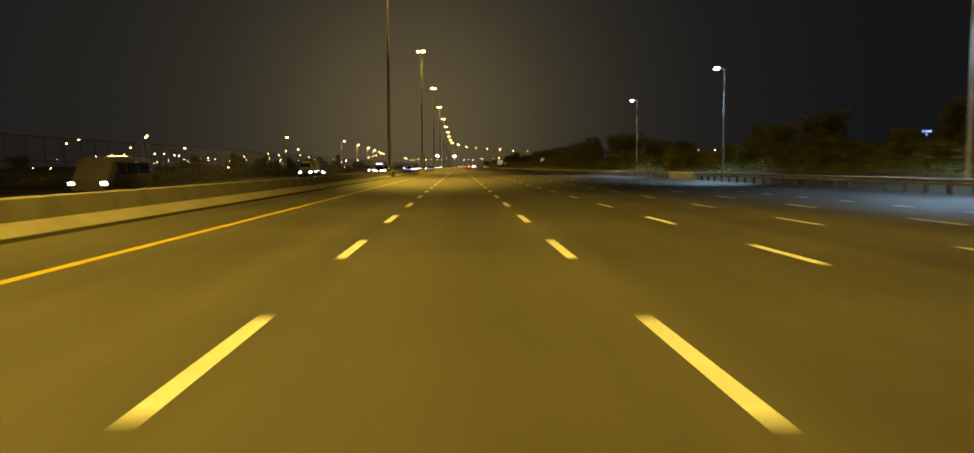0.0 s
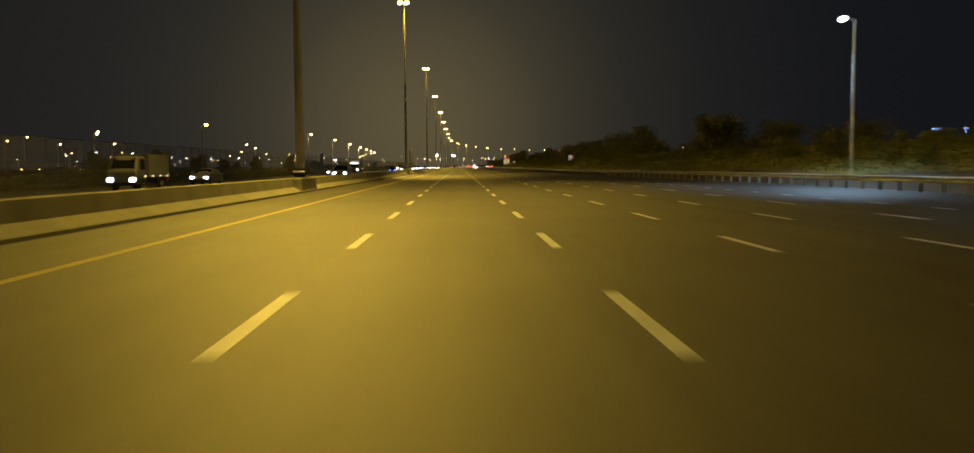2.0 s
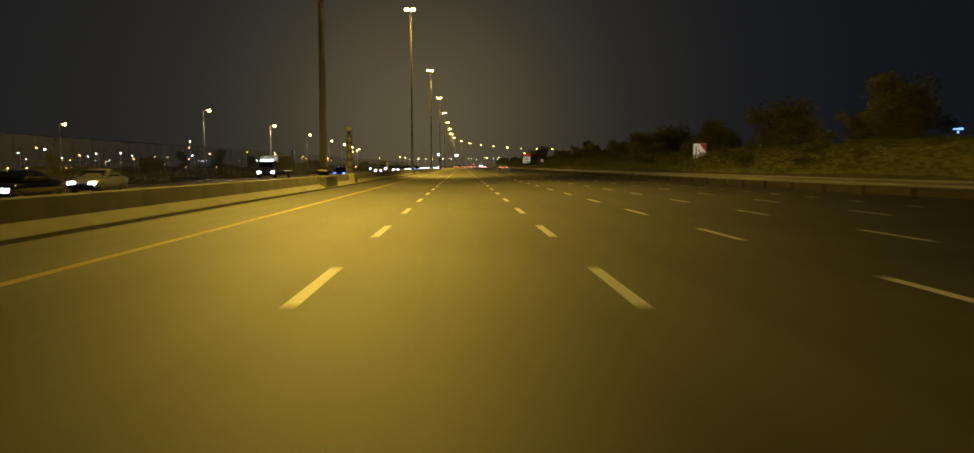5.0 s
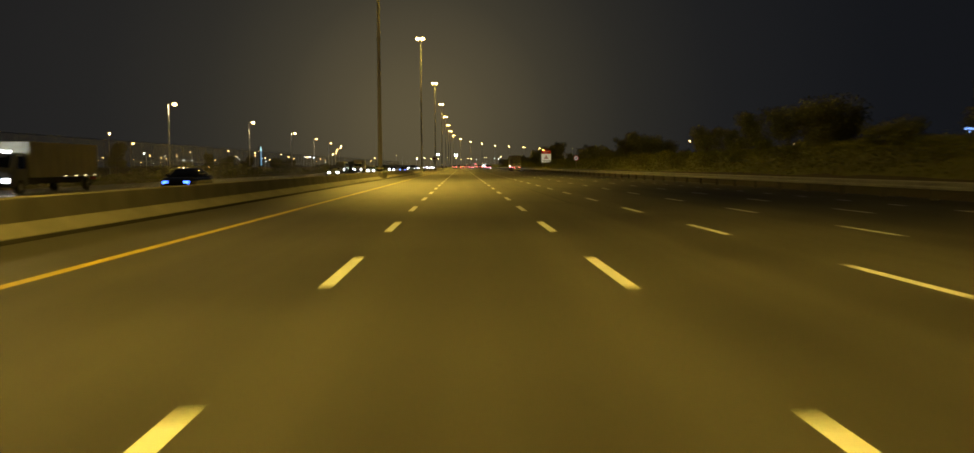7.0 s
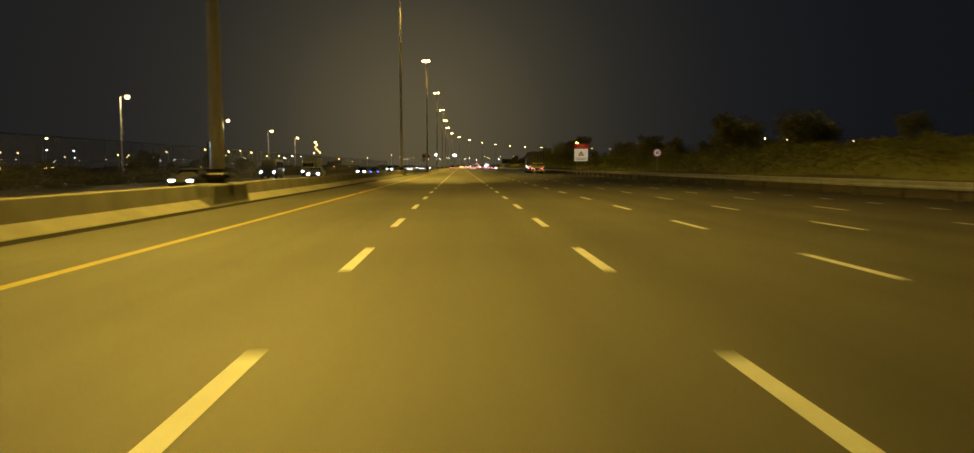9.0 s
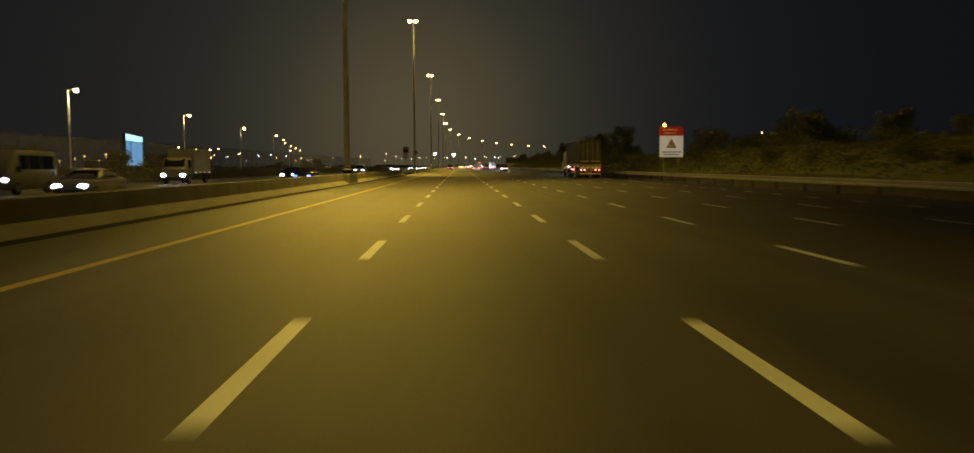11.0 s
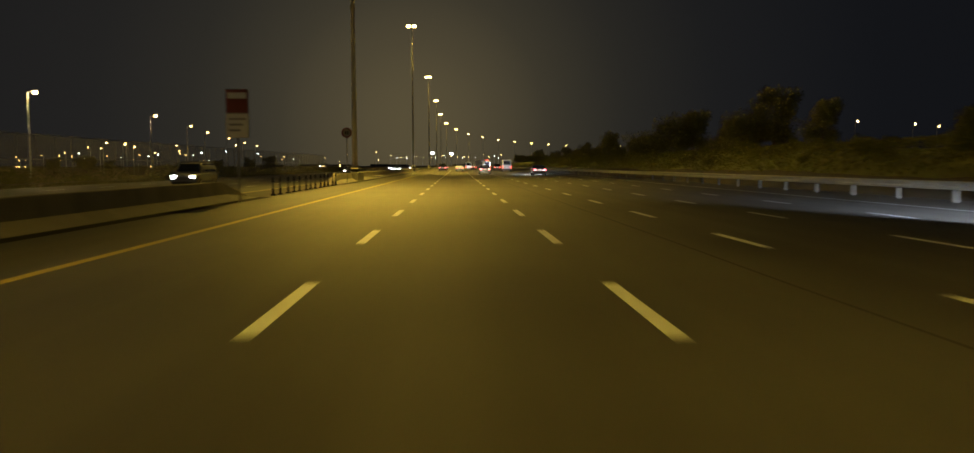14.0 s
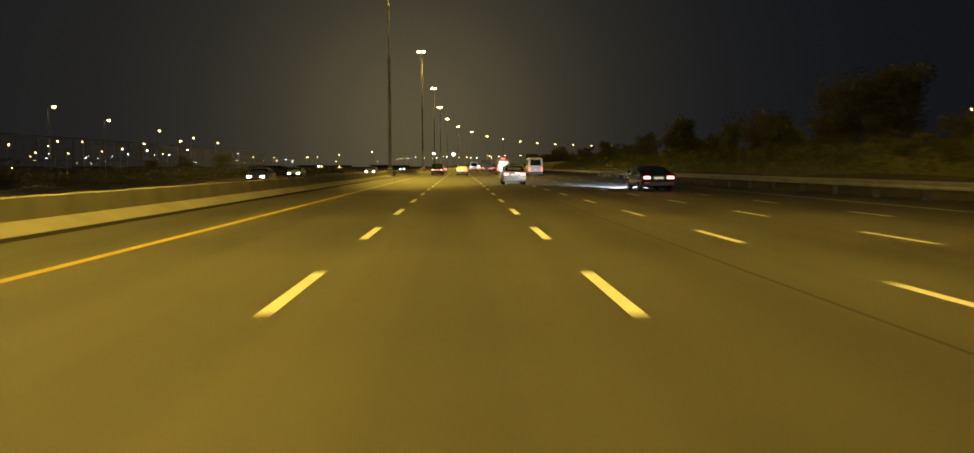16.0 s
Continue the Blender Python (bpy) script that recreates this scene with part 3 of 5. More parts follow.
# low concrete kerb that fills the opening between the rails
bm = bmesh.new()
box(bm, 22.45, 22.8, 80.3, 89.7, 0.0, 0.76)
bmesh.ops.bevel(bm, geom=bm.edges[:], offset=0.05, segments=2, affect="EDGES")
tagged(part("concrete_block", bm, M_PALEBLOCK), "low pale concrete block between two guard rails", "barrier", kind="structure")

# ---- wire fence beyond the opposite carriageway ----
fence = tagged(new("fence"), "tall wire mesh fence on thin steel posts", "fence", kind="structure")
bm = bmesh.new()
tube(bm, (0, 0, -0.7), (0, 0, 3.95), 0.025, 0.025, 6)
post = part("post", bm, M_POST, fence)
post.location = (-32, -20, 0)
for i in range(1, 230):
    ob = new("post", post.data)
    ob.parent = fence
    ob.location = (-32, -20 + 3.0 * i, 0)
bm = bmesh.new()
bm.faces.new([bm.verts.new(c) for c in ((-32, -20, -0.5), (-32, 667, -0.5), (-32, 667, 3.9), (-32, -20, 3.9))])
part("wire_mesh", bm, M_MESH, fence)
bm = bmesh.new()
for z in (0.15, 2.0, 3.88):
    box(bm, -32.02, -31.98, -20, 667, z - 0.02, z + 0.02)
part("fence_rail", bm, M_POST, fence)

# ---- delineator posts in the median crossing ----
def delineator():
    ob = new("bollard")
    for name, mat, z0, z1, r in (("foot", M_RUBBER, 0, 0.06, 0.14), ("lower_band", M_BLACK, 0.06, 0.34, 0.055), ("middle_band", M_MEDWHITE, 0.34, 0.64, 0.055), ("upper_band", M_BLACK, 0.64, 0.84, 0.055), ("cap", M_BLACK, 0.84, 0.88, 0.035)):
        bm = bmesh.new()
        tube(bm, (0, 0, z0), (0, 0, z1), r, r * 0.97, 10)
        part(name, bm, mat, ob)
    return tagged(ob, "black flexible delineator post with a grey band", "bollard", "posts of the median crossing")


bol = delineator()
bol.location = (-8.9, 501.6, 0)
for i in range(1, 13):
    copy_thing(bol, Matrix.Translation((-8.9 - 0.03 * math.sin(i * 2.1), 501.6 + 1.76 * i, -0.006)))


# ---- signs ----
def panel(name, x0, x1, z0, z1, y0, y1, mat, parent, bevel=0.0, label=""):
    bm = bmesh.new()
    box(bm, x0, x1, y0, y1, z0, z1)
    if bevel:
        bmesh.ops.bevel(bm, geom=bm.edges[:], offset=bevel, segments=2, affect="EDGES")
    return part(name, bm, mat, parent, label)


def triangle_ring(parent, cx, cz, size, y, mat_out, mat_in):
    for name, k, dy, mat in (("triangle_border", 1.0, 0.0, mat_out), ("triangle_field", 0.62, -0.006, mat_in)):
        bm = bmesh.new()
        pts = [(cx + k * size * math.sin(radians(a)), cz + k * size * math.cos(radians(a))) for a in (0, 120, 240)]
        a = [bm.verts.new((x, y + dy - 0.004, z)) for x, z in pts]
        b = [bm.verts.new((x, y + 0.004, z)) for x, z in pts]
        bm.faces.new(a)
        bm.faces.new(b[::-1])
        for i in range(3):
            j = (i + 1) % 3
            bm.faces.new((a[j], a[i], b[i], b[j]))
        part(name, bm, mat, parent)


# large warning board with a red head, its faces glowing in place of headlights
board = new("warning_board")
for x in (-0.8, 0.8):
    bm = bmesh.new()
    tube(bm, (x, 0.06, -0.1), (x, 0.06, 5.2), 0.06, 0.06, 10)
    part("post", bm, M_STEEL, board)
panel("backing", -1.27, 1.27, 2.25, 5.45, -0.02, 0.03, M_SIGNGREY, board, 0.01)
panel("white_face", -1.24, 1.24, 2.28, 4.50, -0.04, -0.024, M_SIGNGLOW, board)
panel("red_header", -1.24, 1.24, 4.52, 5.42, -0.04, -0.024, M_REDGLOW, board)
for i, w in enumerate((1.9, 1.5)):
    panel("text_bar", -0.3 - w / 3, -0.3 + w / 2, 5.05 - 0.32 * i, 5.15 - 0.32 * i, -0.052, -0.042, M_SIGNWHITE, board)
for i, w in enumerate((2.0, 1.7)):
    panel("text_bar", -w / 2, w / 2, 2.75 - 0.26 * i, 2.85 - 0.26 * i, -0.052, -0.042, M_SIGNGREY, board)
triangle_ring(board, 0, 3.55, 0.62, -0.046, M_SIGNRED, M_SIGNWHITE)
panel("exclamation_bar", -0.04, 0.04, 3.45, 3.80, -0.066, -0.056, M_BLACK, board)
bm = bmesh.new()
tube(bm, (-0.75, 0, 5.46), (-0.75, 0, 5.62), 0.10, 0.10, 10)
tube(bm, (-0.75, 0, 5.62), (-0.75, 0, 5.72), 0.10, 0.04, 10)
part("beacon", bm, M_AMBER, board, "glowing amber beacon")
board.location = (21.9, 449.8, -0.0)
tagged(board, "large white warning board with a red header and an amber beacon", "road sign")

# lane-merge sign
merge = new("merge_sign")
for x in (-0.4, 0.4):
    bm = bmesh.new()
    tube(bm, (x, 0.05, -0.1), (x, 0.05, 3.6), 0.04, 0.04, 8)
    part("post", bm, M_STEEL, merge)
panel("backing", -0.69, 0.69, 2.1, 3.7, -0.015, 0.02, M_SIGNGREY, merge, 0.008)
panel("white_face", -0.67, 0.67, 2.12, 3.68, -0.03, -0.018, M_SIGNGLOW, merge)
bm = bmesh.new()
a = [bm.verts.new((x, -0.037, z)) for x, z in ((0.0, 3.66), (0.65, 3.66), (0.65, 2.75))]
b = [bm.verts.new((v.co.x, -0.031, v.co.z)) for v in a]
bm.faces.new(a[::-1])
bm.faces.new(b)
for i in range(3):
    j = (i + 1) % 3
    bm.faces.new((a[i], a[j], b[j], b[i]))
part("red_corner", bm, M_REDGLOW, merge)
panel("arrow_shaft", -0.42, -0.32, 2.3, 3.4, -0.042, -0.032, M_BLACK, merge)
bm = bmesh.new()
a = [bm.verts.new((x, -0.04, z)) for x, z in ((0.10, 2.35), (0.20, 2.35), (0.12, 2.75), (-0.12, 3.05), (-0.18, 2.98), (0.03, 2.70))]
b = [bm.verts.new((v.co.x, -0.032, v.co.z)) for v in a]
bm.faces.new(a[::-1])
bm.faces.new(b)
for i in range(6):
    j = (i + 1) % 6
    bm.faces.new((a[i], a[j], b[j], b[i]))
part("bent_arrow", bm, M_BLACK, merge)
merge.location = (25.3, 253.8, 0)
tagged(merge, "white lane-ends sign with a red corner on two posts", "road sign")


def round_sign(loc, r, z, glow):
    ob = new("speed_sign")
    bm = bmesh.new()
    tube(bm, (0, 0.04, -0.1), (0, 0.04, z + r * 0.6), 0.04, 0.04, 8)
    part("post", bm, M_STEEL, ob)
    for name, k, y0, y1, mat in (("backing", 1.0, -0.005, 0.015, M_SIGNGREY), ("red_ring", 0.99, -0.02, -0.008, M_REDGLOW if glow else M_DIMRED), ("white_disc", 0.74, -0.028, -0.022, M_SIGNGLOW if glow else M_DIMFACE)):
        bm = bmesh.new()
        tube(bm, (0, y1, z), (0, y0, z), r * k, r * k, 28)
        part(name, bm, mat, ob)
    panel("numeral_bar", -0.3 * r, -0.06 * r, z - 0.32 * r, z + 0.32 * r, -0.036, -0.03, M_BLACK, ob)
    panel("numeral_bar", 0.06 * r, 0.34 * r, z - 0.32 * r, z + 0.32 * r, -0.036, -0.03, M_BLACK, ob)
    ob.location = loc
    return tagged(ob, "round white speed sign with a red ring on a post", "road sign")


round_sign((21.2, 387.2, 0), 0.48, 2.8, True)
round_sign((-8.8, 528.5, 0), 0.42, 4.05, False)

# narrow sign on the median
med = new("median_sign")
bm = bmesh.new()
tube(bm, (0, 0.05, -0.1), (0, 0.05, 4.3), 0.045, 0.045, 8)
part("post", bm, M_STEEL, med)
panel("backing", -0.44, 0.44, 2.52, 4.42, -0.015, 0.02, M_SIGNGREY, med, 0.008)
panel("white_face", -0.42, 0.42, 2.54, 3.46, -0.03, -0.018, M_SIGNWHITE, med)
panel("red_header", -0.42, 0.42, 3.50, 4.40, -0.03, -0.018, M_DIMRED, med)
panel("text_bar", -0.36, 0.36, 4.05, 4.28, -0.042, -0.032, M_SIGNWHITE, med)
for i in range(3):
    panel("text_bar", -0.32, 0.32 - 0.1 * i, 3.22 - 0.22 * i, 3.30 - 0.22 * i, -0.042, -0.032, M_SIGNGREY, med)
med.location = (-8.53, 493.8, 0)
tagged(med, "narrow white sign with a red header on a post", "road sign")

# banded round column with a speed camera
col = new("camera_column")
bands = [(0.79, 1.27, M_CREAM), (1.27, 1.44, M_BLACK), (1.44, 1.88, M_CREAM), (1.88, 2.14, M_BLACK), (2.14, 2.64, M_CREAM), (2.64, 2.86, M_BLACK), (2.86, 3.33, M_CREAM), (3.33, 3.56, M_BLACK), (3.56, 3.93, M_CREAM), (3.93, 4.04, M_BLACK), (4.04, 4.56, M_CREAM)]
for z0, z1, mat in bands:
    bm = bmesh.new()
    r = 0.25 if mat is M_CREAM else 0.24
    tube(bm, (0, 0, z0), (0, 0, z1), r, r, 20)
    part("pale_band" if mat is M_CREAM else "dark_ring", bm, mat, col)
bm = bmesh.new()
tube(bm, (0, 0, 4.56), (0, 0, 4.72), 0.25, 0.235, 20)
tube(bm, (0, 0, 4.72), (0, 0, 4.78), 0.235, 0.14, 20)
part("cap", bm, M_CREAM, col)
bm = plinth_mesh()
bmesh.ops.scale(bm, vec=(0.98, 0.42, 1.0), verts=bm.verts)
part("base", bm, M_CONCRETE, col, "grey concrete base")
panel("lens_window", -0.12, 0.12, 4.16, 4.46, -0.265, -0.225, M_GLASS, col)
col.location = (-9.6, 237.3, 0)
tagged(col, "round speed camera column with pale and dark bands", "speed camera")

# large advertising screen beyond the service road, seen at a slant
bill = new("billboard")
for x in (-11, -4, 4, 11):
    bm = bmesh.new()
    tube(bm, (x, 0.4, 0), (x, 0.4, 2.6), 0.2, 0.2, 10)
    part("post", bm, M_POST, bill)
panel("frame", -13.6, 13.6, 2.2, 10.0, 0.0, 0.7, M_BLACK, bill, 0.06)
panel("screen", -13.4, 13.4, 2.4, 8.4, -0.03, -0.004, M_BILL, bill, 0, "glowing blue screen")
panel("bright_strip", -13.4, 13.4, 8.42, 9.85, -0.03, -0.004, M_BILLTOP, bill, 0, "bright white-blue upper strip")
bill.location = (-81.5, 577.0, GZ)
bill.rotation_euler = (0, 0, radians(102.5))
tagged(bill, "long advertising board with a glowing blue screen", "billboard")

# ---- distance: a low skyline, and far bluish lights on added masts ----
rng = random.Random(11)


def far_block(x, y, w, d, h, glow=None):
    ob = new("far_building")
    panel("wall", -w / 2, w / 2, 0, h, -d / 2, d / 2, M_BUILDING, ob)
    panel("parapet", -w / 2 - 0.3, w / 2 + 0.3, h, h + 1.0, -d / 2 - 0.3, d / 2 + 0.3, M_DARK, ob)
    for i in range(max(2, int(w / 9))):
        for j in range(max(1, int(h / 4))):
            if h < 60 and rng.random() < 0.10:
                cx = -w / 2 + (i + 0.5) * w / max(2, int(w / 9))
                panel("lit_window", cx - 1.6, cx + 1.6, 4 * j + 1.0, 4 * j + 2.6, -d / 2 - 0.08, -d / 2 - 0.02, M_FARWARM if rng.random() < 0.7 else M_FARCOOL, ob)
    if glow:
        panel("roof_sign", -w / 2, w / 2, h + 1.2, h + 1.2 + glow, -d / 2, -d / 2 + 0.6, M_FARCOOL if h < 60 else M_FARBLUE, ob, 0, "glowing bluish roof sign")
    ob.location = (x, y, GZ)
    return tagged(ob, "distant low building with a few lit windows", "building", "skyline")


for i in range(26):
    x = -1500 + 1700 * (i / 25) + rng.uniform(-40, 40)
    if -130 < x < 20:
        continue
    far_block(x, 2900 + rng.uniform(-300, 500), rng.uniform(30, 90), 30, rng.uniform(3, 6))


# the bluish lights belong to far buildings or signs; the mast is made up
def far_tower(x, y, h, w, mat):
    ob = new("far_light_mast")
    bm = bmesh.new()
    tube(bm, (0, 0, 0), (0, 0, h), 0.9, 0.5, 8)
    part("pole", bm, M_STEEL, ob)
    bm = bmesh.new()
    box(bm, -w / 2, w / 2, -0.6, 0.6, h - 1.0, h)
    part("cross_arm", bm, M_STEEL, ob)
    count = 4 if w > 13 else 2
    for k in range(count):
        c = -w / 2 + w * (k + 0.5) / count
        panel("light_panel", c - w * 0.34 / count, c + w * 0.34 / count, h + 0.2, h + 6.5, -1.0, 1.0, mat, ob, 0, "glowing bluish light panel")
    if w > 13:
        panel("light_panel", -2.2, 2.2, h - 11, h - 3, -1.2, 1.2, mat, ob, 0, "glowing bluish light panel")
    ob.location = (x, y, GZ)
    return tagged(ob, "made-up slender mast that carries far bluish light panels", "mast", "far masts")


for az, h, w in ((29.3, 112, 36), (30.8, 112, 16)):
    far_tower(3300 * math.sin(radians(az)), 3300 * math.cos(radians(az)), h, w, M_FARBLUE)
far_tower(-92, 3600, 44, 11, M_FARCOOL)
far_tower(-22, 3650, 42, 11, M_FARCOOL)
# ---- planted bank, shrubs and trees along the outer side ----
bm = bmesh.new()
PROFILE = [(0.9, 0.0), (1.8, 0.2), (3.2, 0.9), (5.0, 1.75), (7.0, 2.35), (9.5, 2.6), (14.0, 2.2), (24.0, 0.9), (46.0, -0.75)]
rows = []
s = -60.0
while s < 1500:
    x0 = rail_x(s) + 0.2
    row = []
    for i, (o, z) in enumerate(PROFILE):
        n1 = noise.noise((s * 0.06, o * 0.25, 1.7))
        n2 = noise.noise((s * 0.35, o * 0.8, 4.2))
        row.append(bm.verts.new(road_point(s, x0 + o + 0.3 * n1 * (i > 0), max(-0.75, (z + (0.30 * n1 + 0.14 * n2) * (z > 0.1)) * 1.0 - 0.06))))
    rows.append(row)
    s += 2.5 if s < 640 else 10.0
for a, b in zip(rows, rows[1:]):
    for i in range(len(PROFILE) - 1):
        bm.faces.new((a[i], a[i + 1], b[i + 1], b[i]))
for f in bm.faces:
    f.smooth = True
bank = part("bank", bm, M_GRASS)
bank.data.materials.append(M_VERGE)
for i, f in enumerate(bank.data.polygons):
    f.material_index = 1 if i % (len(PROFILE) - 1) < 2 else 0
tagged(bank, "dark grassy bank beside the guard rail", "bank", kind="structure")


def leaf_cloud(bm, rng, centre, radius, count, size):
    """Small bent leaf blades strewn through a clump, denser at its skin."""
    for _ in range(count):
        d = Vector((rng.gauss(0, 1), rng.gauss(0, 1), rng.gauss(0, 1))).normalized()
        r = rng.random() ** 0.45
        p = Vector(centre) + Vector((d.x * radius[0], d.y * radius[1], d.z * radius[2])) * r
        u = Vector((rng.gauss(0, 1), rng.gauss(0, 1), rng.gauss(0, 0.7))).normalized()
        w = u.cross(Vector((rng.gauss(0, 1), rng.gauss(0, 1), rng.gauss(0, 1)))).normalized()
        s = size * rng.uniform(0.6, 1.4)
        a, b, c, e = p - u * s, p + w * s * 0.45, p + u * s, p - w * s * 0.45
        v = [bm.verts.new(q) for q in (a, b, c, e)]
        bm.faces.new(v)


def shrub(seed, h, w):
    rng = random.Random(seed)
    ob = new("shrub")
    bm = bmesh.new()
    for i in range(5):
        a = rng.random() * 6.28
        tube(bm, (0, 0, -0.4), (0.35 * w * math.cos(a), 0.35 * w * math.sin(a), h * rng.uniform(0.5, 0.8)), 0.035, 0.012, 5)
    part("stem", bm, M_BARK, ob)
    bm = bmesh.new()
    for i in range(9):
        a, rr = rng.random() * 6.28, rng.random() * 0.36 * w
        cz = h * rng.uniform(0.30, 0.78)
        r = rng.uniform(0.24, 0.36) * min(w, h * 1.3)
        leaf_cloud(bm, rng, (rr * math.cos(a), rr * math.sin(a), cz), (r, r, r * 0.8), 95, 0.10)
    part("foliage", bm, M_LEAF, ob)
    return tagged(ob, "dense dark green shrub on the bank", "shrub", "shrubs of the bank")


def tree(seed, h, spread, slim=False):
    rng = random.Random(seed)
    ob = new("tree")
    bm = bmesh.new()
    top = h * 0.55
    tube(bm, (0, 0, -0.3), (0.1, 0.05, h * 0.3), 0.20, 0.15, 9)
    tube(bm, (0.1, 0.05, h * 0.3), (0.0, 0.1, top), 0.15, 0.09, 9)
    part("trunk", bm, M_BARK, ob)
    ends = []
    for i in range(8):
        a = i * 2.4 + rng.random()
        z0 = h * rng.uniform(0.25, 0.5)
        e = Vector((spread * rng.uniform(0.4, 0.8) * math.cos(a), spread * rng.uniform(0.4, 0.8) * math.sin(a), h * rng.uniform(0.38, 0.85)))
        m = Vector((e.x * 0.5, e.y * 0.5, z0 + (e.z - z0) * 0.6))
        bm = bmesh.new()
        tube(bm, (0.06, 0.05, z0), m, 0.07, 0.045, 6)
        tube(bm, m, e, 0.045, 0.015, 6)
        part("limb", bm, M_BARK, ob)
        ends += [e, (e + m) / 2]
    ends += [Vector((rng.gauss(0, 0.38) * spread, rng.gauss(0, 0.38) * spread, h * rng.uniform(0.30, 0.88))) for _ in range(12)]
    bm = bmesh.new()
    for e in ends:
        r = spread * rng.uniform(0.30, 0.50)
        leaf_cloud(bm, rng, e, (r, r, r * (1.1 if slim else 0.85)), 290, 0.15)
    part("crown", bm, M_LEAF2, ob)
    return tagged(ob, "broad dark tree with an uneven leafy crown", "tree", "trees behind the bank")


rng = random.Random(3)
kinds = [shrub(21, 1.5, 2.2), shrub(22, 1.1, 1.9), shrub(23, 1.9, 2.5)]
kinds[0].location, kinds[1].location, kinds[2].location = (28.2, 20, 1.6), (26.8, 27, 1.3), (30.5, 33, 1.8)


def bank_z(s, x):
    o = x - rail_x(s) - 0.2
    for (o0, z0), (o1, z1) in zip(PROFILE, PROFILE[1:]):
        if o0 <= o <= o1:
            return z0 + (z1 - z0) * (o - o0) / (o1 - o0) - 0.2
    return 0.0


s = 36.0
while s < 700:
    o = rng.choice((rng.uniform(4.2, 6.0), rng.uniform(6.5, 10.5)))
    x = rail_x(s) + o
    k = rng.uniform(0.7, 1.2) * (1.0 if s < 160 else 0.75)
    cp = copy_thing(rng.choice(kinds), Matrix.Translation((x, s + rng.uniform(-1, 1), bank_z(s, x))) @ Matrix.Rotation(rng.random() * 6.28, 4, "Z"))
    cp.scale = (k, k, k * rng.uniform(0.85, 1.15))
    s += 2.4 if s < 140 else 3.4

# low leafy ground cover that clothes the bank
gen = np.random.default_rng(8)
N = 170000
gs = 30 + 690 * gen.random(N) ** 1.25
go = 2.9 + 8.6 * gen.random(N)
px_ = np.array([rail_x(q) for q in gs]) + 0.2 + go
prof_o, prof_z = [p[0] for p in PROFILE], [p[1] for p in PROFILE]
lump = np.array([noise.noise((q * 0.22, o * 0.45, 7.7)) + 0.5 * noise.noise((q * 0.7, o * 1.1, 2.1)) for q, o in zip(gs, go)])
pz_ = np.interp(go, prof_o, prof_z) - 0.05 + np.clip(0.48 + 0.36 * lump, 0.08, 1.1) * gen.random(N) ** 0.6
d1 = gen.normal(size=(N, 3)) * (1, 1, 0.8)
d1 /= np.linalg.norm(d1, axis=1)[:, None]
d2 = np.cross(d1, gen.normal(size=(N, 3)))
d2 /= np.linalg.norm(d2, axis=1)[:, None]
size = (0.06 + 0.08 * gen.random(N))[:, None]
mid = np.stack([px_, gs, pz_], 1)
quad = np.stack([mid - d1 * size, mid + d2 * size * 0.5, mid + d1 * size, mid - d2 * size * 0.5], 1).reshape(-1, 3)
me = bpy.data.meshes.new("ground_cover")
me.from_pydata(quad.tolist(), [], np.arange(4 * N).reshape(-1, 4).tolist())
me.materials.append(M_LEAF)
tagged(new("ground_cover", me), "dense low olive green planting on the bank", "planting", kind="stuff")

trees = [tree(31, 8.5, 3.4), tree(32, 7.5, 3.8), tree(33, 10.5, 3.2, True), tree(34, 9.0, 4.2)]
PLACED = ((38, 560.5, 2, 1.03), (40, 603, 2, 1.05), (38, 606, 3, 1.12), (39, 633, 1, 1.02), (38, 671, 0, 1.1), (38, 414, 0, 1.0), (38, 317.5, 1, 1.05), (38, 265, 3, 1.0), (38, 237, 0, 1.1), (38, 188, 1, 1.05))
used = [False] * 4
spots = [(x, y, k, sc) for x, y, k, sc in PLACED]
s = 60.0
while s < 1400:
    if rng.random() < 0.85:
        spots.append((rail_x(s) + (rng.uniform(13, 27) if s < 1000 else rng.uniform(34, 60)), s + rng.uniform(-3, 3), rng.randrange(4), rng.uniform(0.45, 0.74)))
    s += rng.uniform(4.5, 8.5) if s < 960 else rng.uniform(12, 20)
for x, y, k, sc in spots:
    p = road_point(y, x)
    p.z += max(-0.05, bank_z(y, x) if y < 1400 else 0)
    m = Matrix.Translation(p) @ Matrix.Rotation(rng.random() * 6.28, 4, "Z")
    if used[k]:
        cp = copy_thing(trees[k], m)
    else:
        cp, used[k] = trees[k], True
        cp.matrix_basis = m
    cp.scale = (sc, sc, sc * 0.94)
# ragged planting beyond the fence
N = 60000
gs = 30 + 760 * gen.random(N) ** 1.2
gx = -34.5 - 7.0 * gen.random(N)
lump = np.array([noise.noise((q * 0.07, o * 0.2, 3.3)) + 0.6 * noise.noise((q * 0.3, o * 0.5, 9.1)) for q, o in zip(gs, gx)])
gz = GZ + np.clip(1.3 + 1.9 * lump, 0.15, 3.2) * gen.random(N) ** 0.6
d1 = gen.normal(size=(N, 3)) * (1, 1, 0.8)
d1 /= np.linalg.norm(d1, axis=1)[:, None]
d2 = np.cross(d1, gen.normal(size=(N, 3)))
d2 /= np.linalg.norm(d2, axis=1)[:, None]
size = (0.12 + 0.12 * gen.random(N))[:, None]
mid = np.stack([gx, gs, gz], 1)
